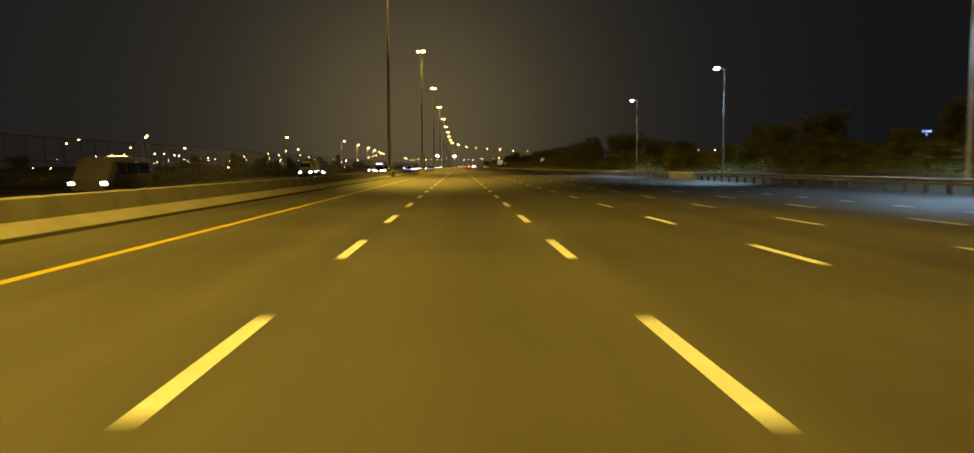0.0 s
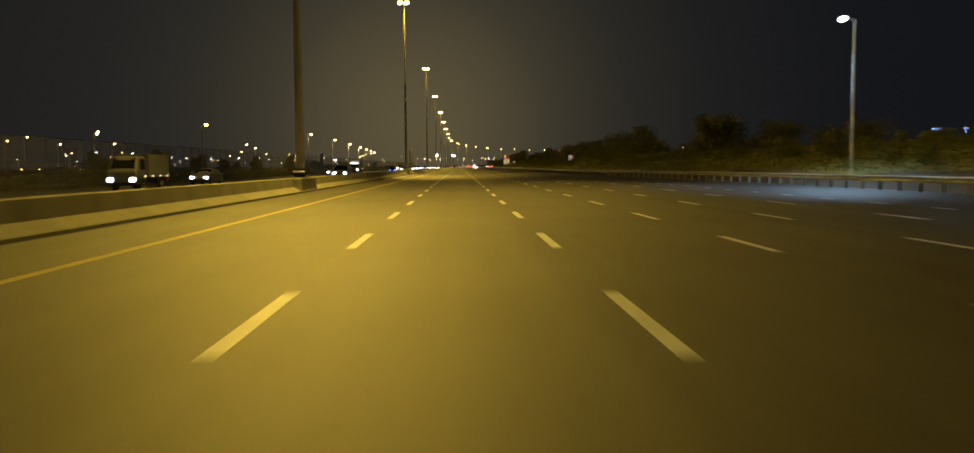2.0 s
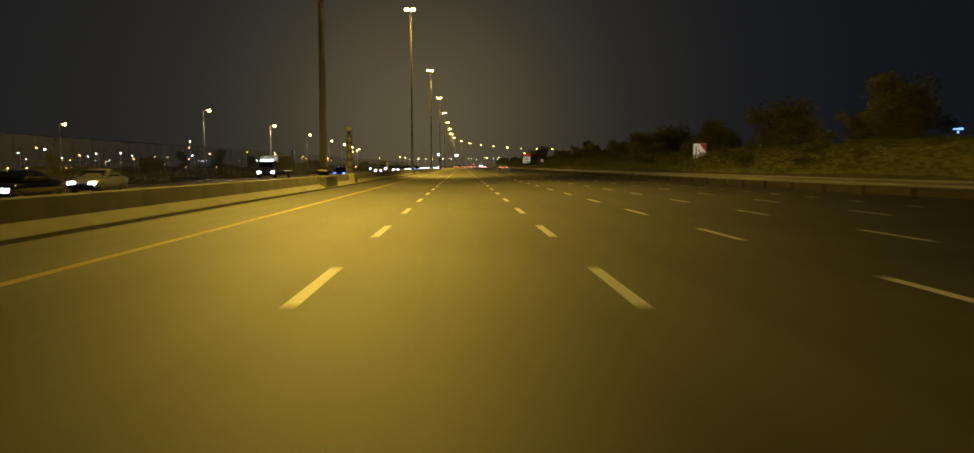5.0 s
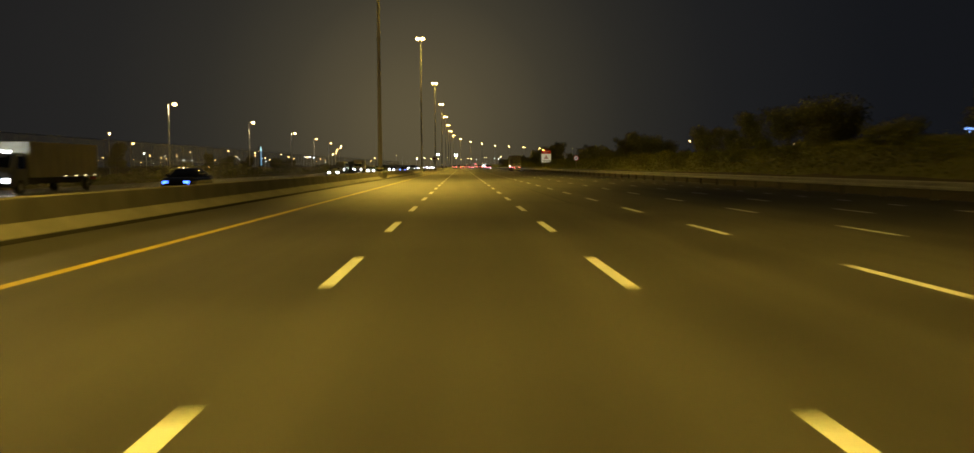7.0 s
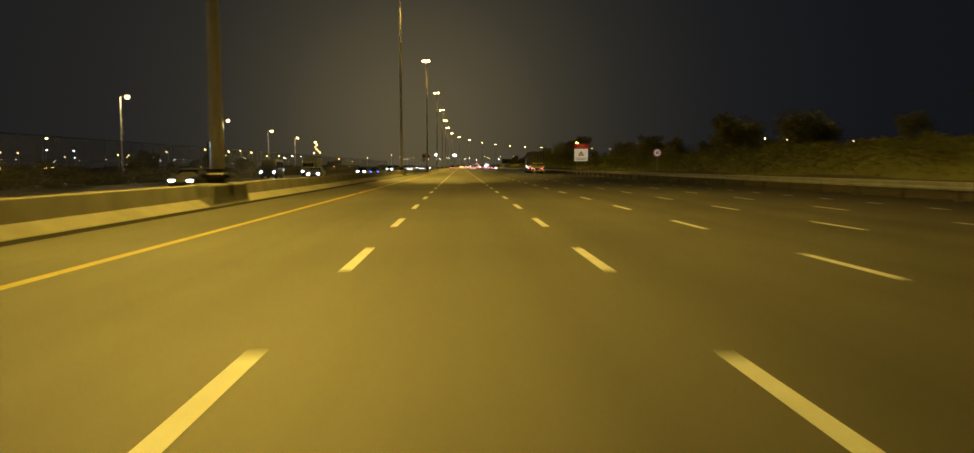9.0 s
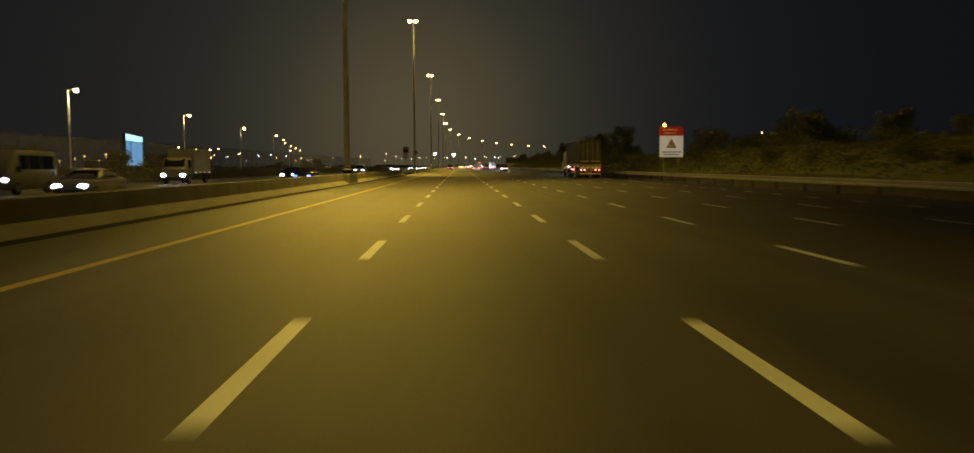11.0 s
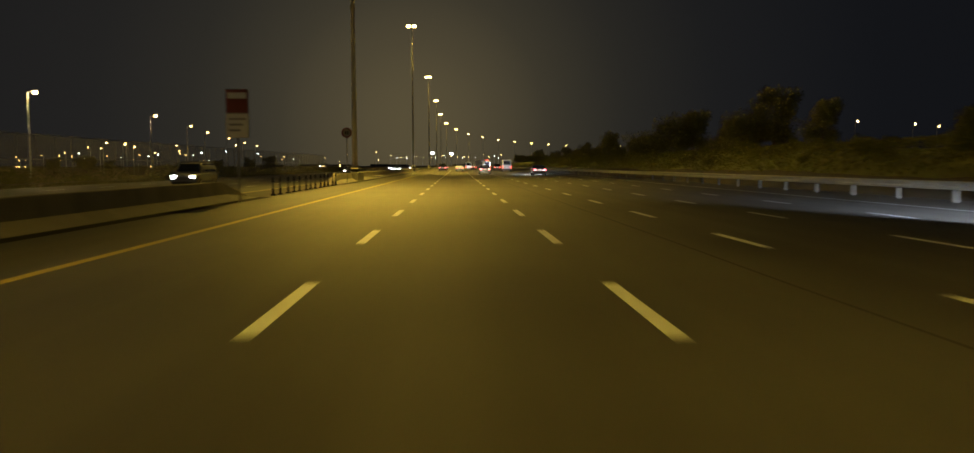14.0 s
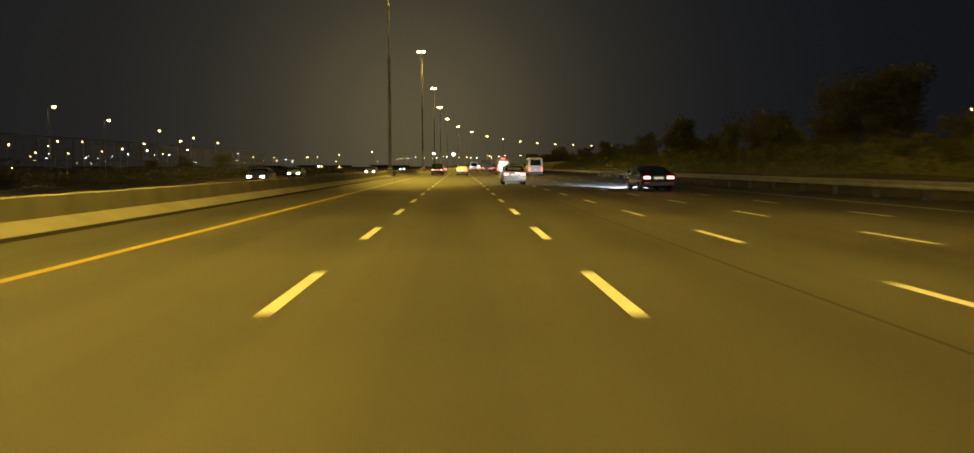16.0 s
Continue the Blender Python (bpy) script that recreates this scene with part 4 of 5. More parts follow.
quad = np.stack([mid - d1 * size, mid + d2 * size * 0.5, mid + d1 * size, mid - d2 * size * 0.5], 1).reshape(-1, 3)
me = bpy.data.meshes.new("rough_planting")
me.from_pydata(quad.tolist(), [], np.arange(4 * N).reshape(-1, 4).tolist())
me.materials.append(M_LEAF2)
tagged(new("rough_planting", me), "ragged dark planting beyond the wire fence", "planting", kind="stuff")

# low planting beyond the service road
for i in range(45):
    y = 40 + 14.5 * i + rng.uniform(-3, 3)
    x = -36.5 + rng.uniform(-2, 1.5)
    cp = copy_thing(rng.choice(kinds), Matrix.Translation((x, y, GZ - 0.05)) @ Matrix.Rotation(rng.random() * 6.28, 4, "Z"))
    k = rng.uniform(0.7, 1.2)
    cp.scale = (k * 1.3, k * 1.3, k)
for i in range(34):
    y = 60 + 22 * i + rng.uniform(-8, 8)
    x = -62 - 45 * rng.random()
    cp = copy_thing(trees[rng.randrange(4)], Matrix.Translation((x, y, GZ)) @ Matrix.Rotation(rng.random() * 6.28, 4, "Z"))
    k = rng.uniform(0.45, 0.8)
    cp.scale = (k, k, k)
# ---- vehicles: y points ahead, the origin lies on the road under the rear bumper ----
def loft(bm, sections):
    """Skin through closed rings of equal length."""
    rings = [[bm.verts.new(p) for p in sec] for sec in sections]
    n = len(rings[0])
    for a, b in zip(rings, rings[1:]):
        for i in range(n):
            j = (i + 1) % n
            bm.faces.new((a[i], b[i], b[j], a[j]))
    bm.faces.new(rings[0])
    bm.faces.new(rings[-1][::-1])
    for f in bm.faces:
        f.smooth = len(f.verts) == 4


def ring(y, hw, z0, z1, top=None, r=0.08):
    """A rounded cross-section at y: half width hw at the waist, top at the upper edge."""
    top = hw if top is None else top
    zm = z0 + (z1 - z0) * 0.55
    half = [(hw * 0.86, z0), (hw * 0.97, z0 + r), (hw, zm - 0.04), (hw * 0.995, zm + 0.06), (top + 0.02, z1 - r), (top - r * 0.6, z1 - r * 0.25), (top * 0.55, z1 + 0.012)]
    pts = [(x, z) for x, z in half] + [(-x, z) for x, z in half[::-1]]
    return [Vector((x, y, z)) for x, z in pts]


def wheel(parent, x, y, r, w, rim_mat=None):
    side = 1 if x > 0 else -1
    bm = bmesh.new()
    seg = 22
    prof = [(r * 0.62, 0.0), (r * 0.97, 0.02), (r, 0.05), (r, w - 0.05), (r * 0.97, w - 0.02), (r * 0.62, w)]
    rows = []
    for k in range(seg):
        a = 2 * math.pi * k / seg
        rows.append([bm.verts.new((side * (-o), q * math.cos(a), q * math.sin(a))) for q, o in prof])
    for k in range(seg):
        a, b = rows[k], rows[(k + 1) % seg]
        for i in range(len(prof)):
            j = (i + 1) % len(prof)
            bm.faces.new((a[i], a[j], b[j], b[i]))
    bmesh.ops.recalc_face_normals(bm, faces=bm.faces)
    tyre = part("wheel", bm, M_RUBBER, parent)
    tyre.location = (x, y, r)
    bm = bmesh.new()
    tube(bm, (side * -0.04, 0, 0), (side * -0.09, 0, 0), r * 0.22, r * 0.22, 10)
    for k in range(5):
        a = 2 * math.pi * k / 5
        tube(bm, (side * -0.05, 0, 0), (side * -0.03, r * 0.6 * math.cos(a), r * 0.6 * math.sin(a)), 0.035, 0.03, 5)
    tube(bm, (side * -0.10, 0, 0), (side * -0.12, 0, 0), r * 0.63, r * 0.63, 18)
    part("rim", bm, rim_mat or M_RIM, tyre)


def quad_panel(name, pts, thick, mat, parent, label=""):
    """A flat pane through four points, with thickness along its normal."""
    pts = [Vector(p) for p in pts]
    n = (pts[1] - pts[0]).cross(pts[3] - pts[0]).normalized() * thick
    bm = bmesh.new()
    a = [bm.verts.new(p + n) for p in pts]
    b = [bm.verts.new(p) for p in pts]
    bm.faces.new(a)
    bm.faces.new(b[::-1])
    for i in range(len(pts)):
        j = (i + 1) % len(pts)
        bm.faces.new((a[j], a[i], b[i], b[j]))
    return part(name, bm, mat, parent, label)


def lamp_block(name, x0, x1, y0, y1, z0, z1, mat, parent, label=""):
    bm = bmesh.new()
    box(bm, x0, x1, y0, y1, z0, z1)
    bmesh.ops.bevel(bm, geom=bm.edges[:], offset=0.018, segments=2, affect="EDGES")
    return part(name, bm, mat, parent, label)


def car(name, paint, L, W, H, shape, label, category, tail=True, head=True, tail_mat=None, head_mat=None):
    """shape: (belt height, hood height, boot height, boot length, hood length, rear slope, front slope)."""
    belt, hood_z, boot_z, boot_l, hood_l, rs, fs = shape
    tail_mat, head_mat = tail_mat or M_TAIL, head_mat or M_HEAD
    ob = new(name)
    hw = W / 2
    bm = bmesh.new()
    clear = 0.22
    secs = [ring(0.0, hw * 0.90, clear + 0.18, boot_z - 0.18), ring(0.10, hw * 0.96, clear + 0.06, boot_z - 0.04),
            ring(0.40, hw, clear, boot_z), ring(max(0.5, boot_l), hw, clear, belt), ring(L * 0.5, hw, clear, belt - 0.01),
            ring(L - hood_l, hw, clear, belt - 0.03), ring(L - hood_l * 0.45, hw * 0.985, clear, hood_z), ring(L - 0.28, hw * 0.95, clear + 0.02, hood_z - 0.10),
            ring(L - 0.06, hw * 0.88, clear + 0.06, hood_z - 0.22), ring(L, hw * 0.80, clear + 0.14, hood_z - 0.32)]
    loft(bm, secs)
    part("body", bm, paint, ob)
    # cabin
    y0, y1 = boot_l - 0.05, L - hood_l + 0.05
    th = hw * 0.76
    bm = bmesh.new()
    bh = belt - 0.06
    loft(bm, [ring(y0, hw * 0.93, bh - 0.05, bh + 0.05, hw * 0.90, 0.02), ring(y0 + rs * 0.5, hw * 0.93, bh, bh + (H - bh) * 0.62, th + 0.06, 0.05), ring(y0 + rs, hw * 0.93, bh, H - 0.03, th, 0.06), ring((y0 + y1) / 2, hw * 0.93, bh, H, th, 0.06),
              ring(y1 - fs, hw * 0.93, bh, H - 0.04, th, 0.06), ring(y1 - fs * 0.5, hw * 0.93, bh, bh + (H - bh) * 0.55, th + 0.06, 0.05), ring(y1, hw * 0.92, bh - 0.05, bh + 0.05, hw * 0.88, 0.02)])
    part("cabin", bm, paint, ob)
    ht = H - 0.10
    # panes stand a little proud of the cabin skin
    zr0, zr1 = belt + 0.07, ht
    def yr(z):
        return y0 + rs * (z - bh) / (H - bh) - 0.035
    def yf(z):
        return y1 - fs * (z - bh) / (H - bh) + 0.035
    wl_, wh_ = hw * 0.84, th * 0.93
    quad_panel("rear_window", [(-wl_, yr(zr0), zr0), (wl_, yr(zr0), zr0), (wh_, yr(zr1), zr1), (-wh_, yr(zr1), zr1)], 0.02, M_GLASS, ob)
    quad_panel("windscreen", [(wl_, yf(zr0), zr0), (-wl_, yf(zr0), zr0), (-wh_, yf(zr1), zr1), (wh_, yf(zr1), zr1)], 0.02, M_GLASS, ob)
    mid = (y0 + y1) / 2
    for sx in (-1, 1):
        for a, b in ((yr(zr0) + 0.28, mid - 0.06), (mid + 0.06, yf(zr0) - 0.32)):
            aa, bb = (a + rs * 0.55, b) if a < mid - 0.1 else (a, b - fs * 0.55)
            xs, xt = sx * (hw * 0.935), sx * (th + 0.065)
            pts = [(xs, a, zr0), (xs, b, zr0), (xt, bb, zr1), (xt, aa, zr1)]
            if sx < 0:
                pts = pts[::-1]
            quad_panel("side_window", pts, 0.012, M_GLASS, ob)
        bm = bmesh.new()
        box(bm, sx * hw - 0.02, sx * hw + sx * 0.16, y1 - 0.35, y1 - 0.25, belt + 0.02, belt + 0.18)
        bmesh.ops.bevel(bm, geom=bm.edges[:], offset=0.03, segments=1, affect="EDGES")
        part("wing_mirror", bm, paint, ob)
        r = 0.335 if H < 1.6 else 0.37
        for yy in (L * 0.2, L * 0.815):
            wheel(ob, sx * (hw + 0.005), yy, r, 0.22)
        x_in, x_out = sx * hw * 0.52, sx * hw * 0.90
        lamp_block("tail_light", min(x_in, x_out), max(x_in, x_out), -0.02, 0.10, boot_z - 0.32, boot_z - 0.19, tail_mat if tail else M_SIGNRED, ob, "glowing red tail light" if tail else "")
        x_in, x_out = sx * hw * 0.50, sx * hw * 0.84
        lamp_block("headlight", min(x_in, x_out), max(x_in, x_out), L - 0.14, L - 0.005, hood_z - 0.40, hood_z - 0.18, head_mat if head else M_SIGNWHITE, ob, "glowing headlight" if head else "")
    lamp_block("rear_bumper", -hw * 0.92, hw * 0.92, -0.06, 0.14, clear + 0.10, clear + 0.30, M_BLACK if paint is not M_SILVER else paint, ob)
    for sx in (-1, 1):
        lamp_block("bumper_reflector", sx * hw * 0.72 - 0.10, sx * hw * 0.72 + 0.10, -0.075, -0.05, clear + 0.24, clear + 0.28, M_SIGNRED, ob)
        for k, yy in enumerate((mid - 0.55, mid + 0.45)):
            lamp_block("door_handle", sx * hw - 0.015, sx * hw + 0.025, yy, yy + 0.18, belt - 0.14, belt - 0.10, M_CHROME, ob)
    if H < 1.6:
        lamp_block("boot_trim", -hw * 0.42, hw * 0.42, -0.035, 0.04, boot_z - 0.185, boot_z - 0.155, M_CHROME, ob)
    else:
        for sx in (-1, 1):
            lamp_block("roof_rail", sx * th * 0.86 - 0.025, sx * th * 0.86 + 0.025, y0 + rs + 0.1, y1 - fs - 0.1, H - 0.02, H + 0.05, M_BLACK, ob)
    lamp_block("front_bumper", -hw * 0.82, hw * 0.82, L - 0.12, L + 0.05, clear + 0.08, clear + 0.26, M_BLACK, ob)
    lamp_block("number_plate", -0.26, 0.26, -0.045, -0.01, boot_z - 0.34, boot_z - 0.22, M_PLATE, ob, "lit pale number plate")
    return tagged(ob, label, category)


SEDAN = (0.96, 0.90, 1.02, 0.62, 1.20, 1.15, 1.05)
HATCH = (0.95, 0.92, 1.06, 0.16, 1.05, 0.50, 0.80)
SUV = (1.08, 1.06, 1.10, 0.16, 1.15, 0.35, 0.75)


def minibus(name, paint, L, W, H, label):
    """A tall van with a flat tail."""
    ob = new(name)
    hw = W / 2
    bm = bmesh.new()
    loft(bm, [ring(0, hw * 0.95, 0.38, H - 0.10, hw * 0.84, 0.10), ring(0.10, hw, 0.30, H - 0.03, hw * 0.88, 0.10), ring(L * 0.5, hw, 0.28, H, hw * 0.88, 0.10), ring(L - 1.3, hw, 0.28, H - 0.04, hw * 0.87, 0.10),
              ring(L - 0.55, hw * 0.98, 0.28, H * 0.62, hw * 0.90, 0.10), ring(L - 0.1, hw * 0.92, 0.30, H * 0.46, hw * 0.86, 0.08), ring(L, hw * 0.84, 0.36, H * 0.40, hw * 0.80, 0.06)])
    part("body", bm, paint, ob)
    zb = H * 0.56
    quad_panel("rear_window", [(-hw * 0.72, -0.004, zb), (hw * 0.72, -0.004, zb), (hw * 0.68, -0.004, H - 0.30), (-hw * 0.68, -0.004, H - 0.30)], 0.012, M_GLASS, ob)
    for sx in (-1, 1):
        for a, b in ((0.35, L * 0.32), (L * 0.34, L * 0.58), (L * 0.60, L - 1.45)):
            pts = [(sx * hw * 1.0, a, zb), (sx * hw * 1.0, b, zb), (sx * hw * 0.93, b, H - 0.32), (sx * hw * 0.93, a, H - 0.32)]
            quad_panel("side_window", pts if sx > 0 else pts[::-1], 0.014, M_GLASS, ob)
        for yy in (L * 0.2, L * 0.8):
            wheel(ob, sx * (hw + 0.005), yy, 0.36, 0.22)
        xa, xb = sx * hw * 0.74, sx * hw * 0.93
        lamp_block("tail_light", min(xa, xb), max(xa, xb), -0.035, 0.06, 0.72, 1.15, M_TAIL, ob, "glowing red tail light")
        lamp_block("headlight", min(xa, xb) - 0.0, max(xa, xb), L - 0.16, L + 0.01, H * 0.30, H * 0.38, M_HEAD, ob, "glowing headlight")
        lamp_block("wing_mirror", sx * hw - 0.02, sx * hw + 0.16 * sx if sx > 0 else sx * hw + 0.02, L - 1.2, L - 1.08, H * 0.5, H * 0.64, M_BLACK, ob) if sx > 0 else lamp_block("wing_mirror", -hw - 0.16, -hw + 0.02, L - 1.2, L - 1.08, H * 0.5, H * 0.64, M_BLACK, ob)
    lamp_block("rear_bumper", -hw * 0.95, hw * 0.95, -0.08, 0.10, 0.36, 0.56, M_BLACK, ob)
    lamp_block("number_plate", -0.26, 0.26, -0.05, -0.01, 0.80, 0.92, M_PLATE, ob)
    return tagged(ob, label, "van")


def headlight_beam(x, y, power, reach=4.4):
    """One lamp for both headlights of a vehicle: a wide, flat beam dipped at the road ahead."""
    ld = bpy.data.lights.new("headlight_beam", "SPOT")
    ld.energy, ld.color, ld.shadow_soft_size, ld.spot_size, ld.spot_blend = power, (0.82, 0.91, 1.0), 0.1, radians(24), 0.7
    lo = new("headlight_beam", ld)
    lo.matrix_world = look((x, y, 0.75), (x, y + reach, 0.0)) @ Matrix.Diagonal((2.4, 1, 1, 1))


# traffic ahead on the same carriageway
v = car("sedan", M_BLACKCAR, 4.75, 1.80, 1.41, SEDAN, "glossy black sedan with bright pink-red brake lights", "car", tail_mat=M_BRAKEHOT)
v.location = (10.95, 572.0, 0)
headlight_beam(10.95, 577.0, 90000)
v = car("hatchback", M_SILVER, 4.2, 1.76, 1.50, HATCH, "silver hatchback with glowing tail lights", "car", tail_mat=M_BRAKE)
v.location = (4.25, 589.6, 0)
headlight_beam(4.25, 594.2, 14000)
v = minibus("minibus", M_VANWHITE, 5.9, 2.1, 2.6, "white minibus with dark rear glass")
v.location = (10.9, 646.0, 0)
v = minibus("minibus", M_YELLOWCAR, 5.6, 1.98, 2.5, "yellow minibus with a red roof light")
lamp_block("roof_light", -0.35, 0.35, 0.1, 0.3, 2.49, 2.60, M_TAIL, v, "glowing red roof light")
v.location = (6.9, 657.0, 0)
headlight_beam(6.9, 663.0, 10000)
v = car("suv", M_BROWNCAR, 4.6, 1.9, 1.8, SUV, "dark brown sport utility car", "car")
v.location = (10.6, 684.0, 0)
v = car("sedan", M_VANWHITE, 4.6, 1.80, 1.46, SEDAN, "white sedan with red tail lights", "car")
v.location = (0.55, 660.6, 0)
headlight_beam(0.55, 665.5, 10000)
v = car("suv", M_BLACKCAR, 4.8, 1.94, 1.85, SUV, "black sport utility car with bright brake lights", "car", tail_mat=M_BRAKE)
v.location = (-3.5, 663.4, 0)
v = minibus("minibus", M_VANWHITE, 5.4, 1.98, 2.4, "white delivery van with dark rear glass")
v.location = (3.5, 724.0, 0)
v = car("sedan", M_SILVER, 4.6, 1.80, 1.46, SEDAN, "silver sedan far ahead with brake lights on", "car", tail_mat=M_BRAKE)
v.location = (-3.6, 712.0, 0)
v = car("suv", M_VANWHITE, 4.6, 1.86, 1.75, SUV, "white sport utility car far ahead", "car", tail_mat=M_BRAKE)
v.location = (7.2, 790.0, 0)
v = car("sedan", M_BLACKCAR, 4.6, 1.80, 1.46, SEDAN, "black sedan far ahead with brake lights on", "car", tail_mat=M_BRAKE)
v.location = (0.2, 850.0, 0)
v = car("suv", M_BLACKCAR, 4.6, 1.86, 1.75, SUV, "dark sport utility car far ahead", "car", tail_mat=M_BRAKE)
v.location = (10.6, 770.0, 0)


# box trucks of the opposite side
def box_truck(box_mat, label, L=7.2, W=2.3, H=3.3, roof_lights=False, tail=False):
    ob = new("box_truck")
    hw = W / 2
    lamp_block("cargo_box", -hw, hw, 0.0, L - 2.1, 0.95, H, box_mat, ob)
    bm = bmesh.new()
    box(bm, -0.012, 0.012, -0.03, 0.03, 1.0, H - 0.08)
    rib = part("box_rib", bm, M_STEEL, ob)
    for k in range(9):
        for sx in (-1, 1):
            r = rib if k == 0 and sx < 0 else new("box_rib", rib.data)
            r.parent = ob
            r.location = (sx * hw, 0.3 + k * (L - 2.7) / 8, 0)
    bm = bmesh.new()
    box(bm, -0.42, 0.42, 0.1, L - 0.4, 0.55, 0.90)
    part("chassis", bm, M_BLACK, ob)
    bm = bmesh.new()
    c = 0.96
    loft(bm, [ring(L - 1.95, hw * c, 0.45, 2.35, hw * 0.86, 0.10), ring(L - 0.75, hw * c, 0.45, 2.35, hw * 0.84, 0.10), ring(L - 0.30, hw * c, 0.45, 1.55, hw * 0.88, 0.08), ring(L - 0.05, hw * c, 0.45, 1.40, hw * 0.90, 0.06), ring(L, hw * 0.92, 0.50, 1.25, hw * 0.86, 0.05)])
    part("cab", bm, M_DARKWHITE, ob)
    quad_panel("windscreen", [(hw * 0.80, L - 0.26, 1.50), (-hw * 0.80, L - 0.26, 1.50), (-hw * 0.76, L - 0.70, 2.22), (hw * 0.76, L - 0.70, 2.22)], 0.02, M_GLASS, ob)
    for sx in (-1, 1):
        pts = [(sx * hw * 0.965, L - 1.65, 1.45), (sx * hw * 0.965, L - 0.75, 1.45), (sx * hw * 0.90, L - 0.95, 2.15), (sx * hw * 0.90, L - 1.65, 2.15)]
        quad_panel("side_window", pts if sx > 0 else pts[::-1], 0.02, M_GLASS, ob)
        xa, xb = sx * hw * 0.60, sx * hw * 0.88
        lamp_block("headlight", min(xa, xb), max(xa, xb), L - 0.05, L + 0.03, 0.68, 0.90, M_HEAD, ob, "glowing headlight")
        lamp_block("tail_light", min(xa, xb), max(xa, xb), -0.05, 0.03, 0.72, 0.90, M_TAIL if tail else M_SIGNRED, ob, "red tail light")
        for yy in (1.4, L - 1.1):
            wheel(ob, sx * hw * 0.98, yy, 0.42, 0.26, M_STEEL)
        for k in range(4):
            y = 0.4 + k * 1.4
            lamp_block("side_marker", sx * hw - 0.03, sx * hw + 0.03, y, y + 0.10, 0.97, 1.05, M_MARKER, ob)
    if roof_lights:
        for k in range(5):
            x = -0.7 + 0.35 * k
            lamp_block("roof_marker", x - 0.07, x + 0.07, L - 0.9, L - 0.8, 2.36, 2.46, M_HEAD, ob)
    lamp_block("front_bumper", -hw * 0.95, hw * 0.95, L - 0.05, L + 0.08, 0.42, 0.62, M_BLACK, ob)
    return tagged(ob, label, "truck")


def opposite(ob, x, y_front, L):
    """Turn a vehicle about and stand its nose at y_front."""
    ob.matrix_basis = Matrix.Translation((x, y_front + L, OPP_Z)) @ Matrix.Rotation(math.pi, 4, "Z")


M_SANDBOX = surface("sand_coloured_box", (0.34, 0.31, 0.22), (0.44, 0.40, 0.29), 0.8, 0.6, 0, 0.1, 20)
van = minibus("minibus", M_DARKWHITE, 6.6, 1.95, 2.15, "white van in darkened paint with an amber light on its roof")
lamp_block("roof_light", -0.5, 0.5, 2.6, 2.75, 2.15, 2.21, M_MARKER, van, "glowing amber roof light")
opposite(van, -19.0, 44.2, 6.6)
opposite(box_truck(M_DARKWHITE, "white light truck in darkened paint with a box body", 6.2, 2.0, 2.5), -21.9, 121.8, 6.2)
opposite(car("sedan", M_DARKWHITE, 4.8, 1.85, 1.5, SEDAN, "white sedan in darkened paint with bright headlights", "car"), -23.5, 143.5, 4.8)
opposite(car("suv", M_DARKWHITE, 4.7, 1.9, 1.8, SUV, "white sport utility car with bright headlights", "car"), -13.8, 165.2, 4.7)
opposite(car("sedan", M_BLACKCAR, 4.6, 1.8, 1.46, SEDAN, "black sedan with headlights on", "car"), -18.6, 198.0, 4.6)
opposite(car("sedan", M_SILVER, 4.6, 1.8, 1.46, SEDAN, "silver sedan with headlights on", "car"), -22.0, 214.0, 4.6)
opposite(car("sedan", M_BLACKCAR, 4.6, 1.8, 1.46, SEDAN, "dark sedan with piercing blue-white headlights", "car", head_mat=M_HEADBLUE), -16.6, 279.5, 4.6)
opposite(box_truck(M_SANDBOX, "long truck with a sand-coloured box and roof lights", 11.0, 2.45, 3.0, True), -26.0, 277.4, 11.0)
opposite(car("sedan", M_DARKWHITE, 4.6, 1.8, 1.46, SEDAN, "white sedan in the opposite traffic", "car"), -18.5, 352.0, 4.6)
opposite(minibus("minibus", M_DARKWHITE, 5.8, 2.0, 2.5, "white van in the opposite traffic"), -25.5, 408.0, 5.8)
opposite(car("sedan", M_SILVER, 4.6, 1.8, 1.46, SEDAN, "silver sedan in the opposite traffic", "car"), -18.5, 402.0, 4.6)
opposite(box_truck(M_DARKWHITE, "white delivery truck with a tall box", 7.4, 2.3, 3.1), -25.4, 437.0, 7.4)
opposite(car("sedan", M_BLACKCAR, 4.6, 1.8, 1.46, SEDAN, "black sedan with blue-white headlights", "car", head_mat=M_HEADBLUE), -14.7, 440.0, 4.6)
opposite(car("sedan", M_BLACKCAR, 4.6, 1.8, 1.46, SEDAN, "black sedan waiting in the opposite traffic", "car"), -18.4, 452.0, 4.6)
opposite(car("suv", M_DARKWHITE, 5.2, 1.9, 1.8, SUV, "pale sport utility car with bright headlights", "car"), -18.8, 519.0, 5.2)
for y, x in ((604.0, -18.4), (640.0, -22.0), (668.0, -14.8), (706.0, -18.4), (742.0, -22.0), (800.0, -18.4)):
    opposite(car("sedan", M_SILVER, 4.6, 1.8, 1.46, SEDAN, "car in the opposite traffic with headlights on", "car"), x, y, 4.6)


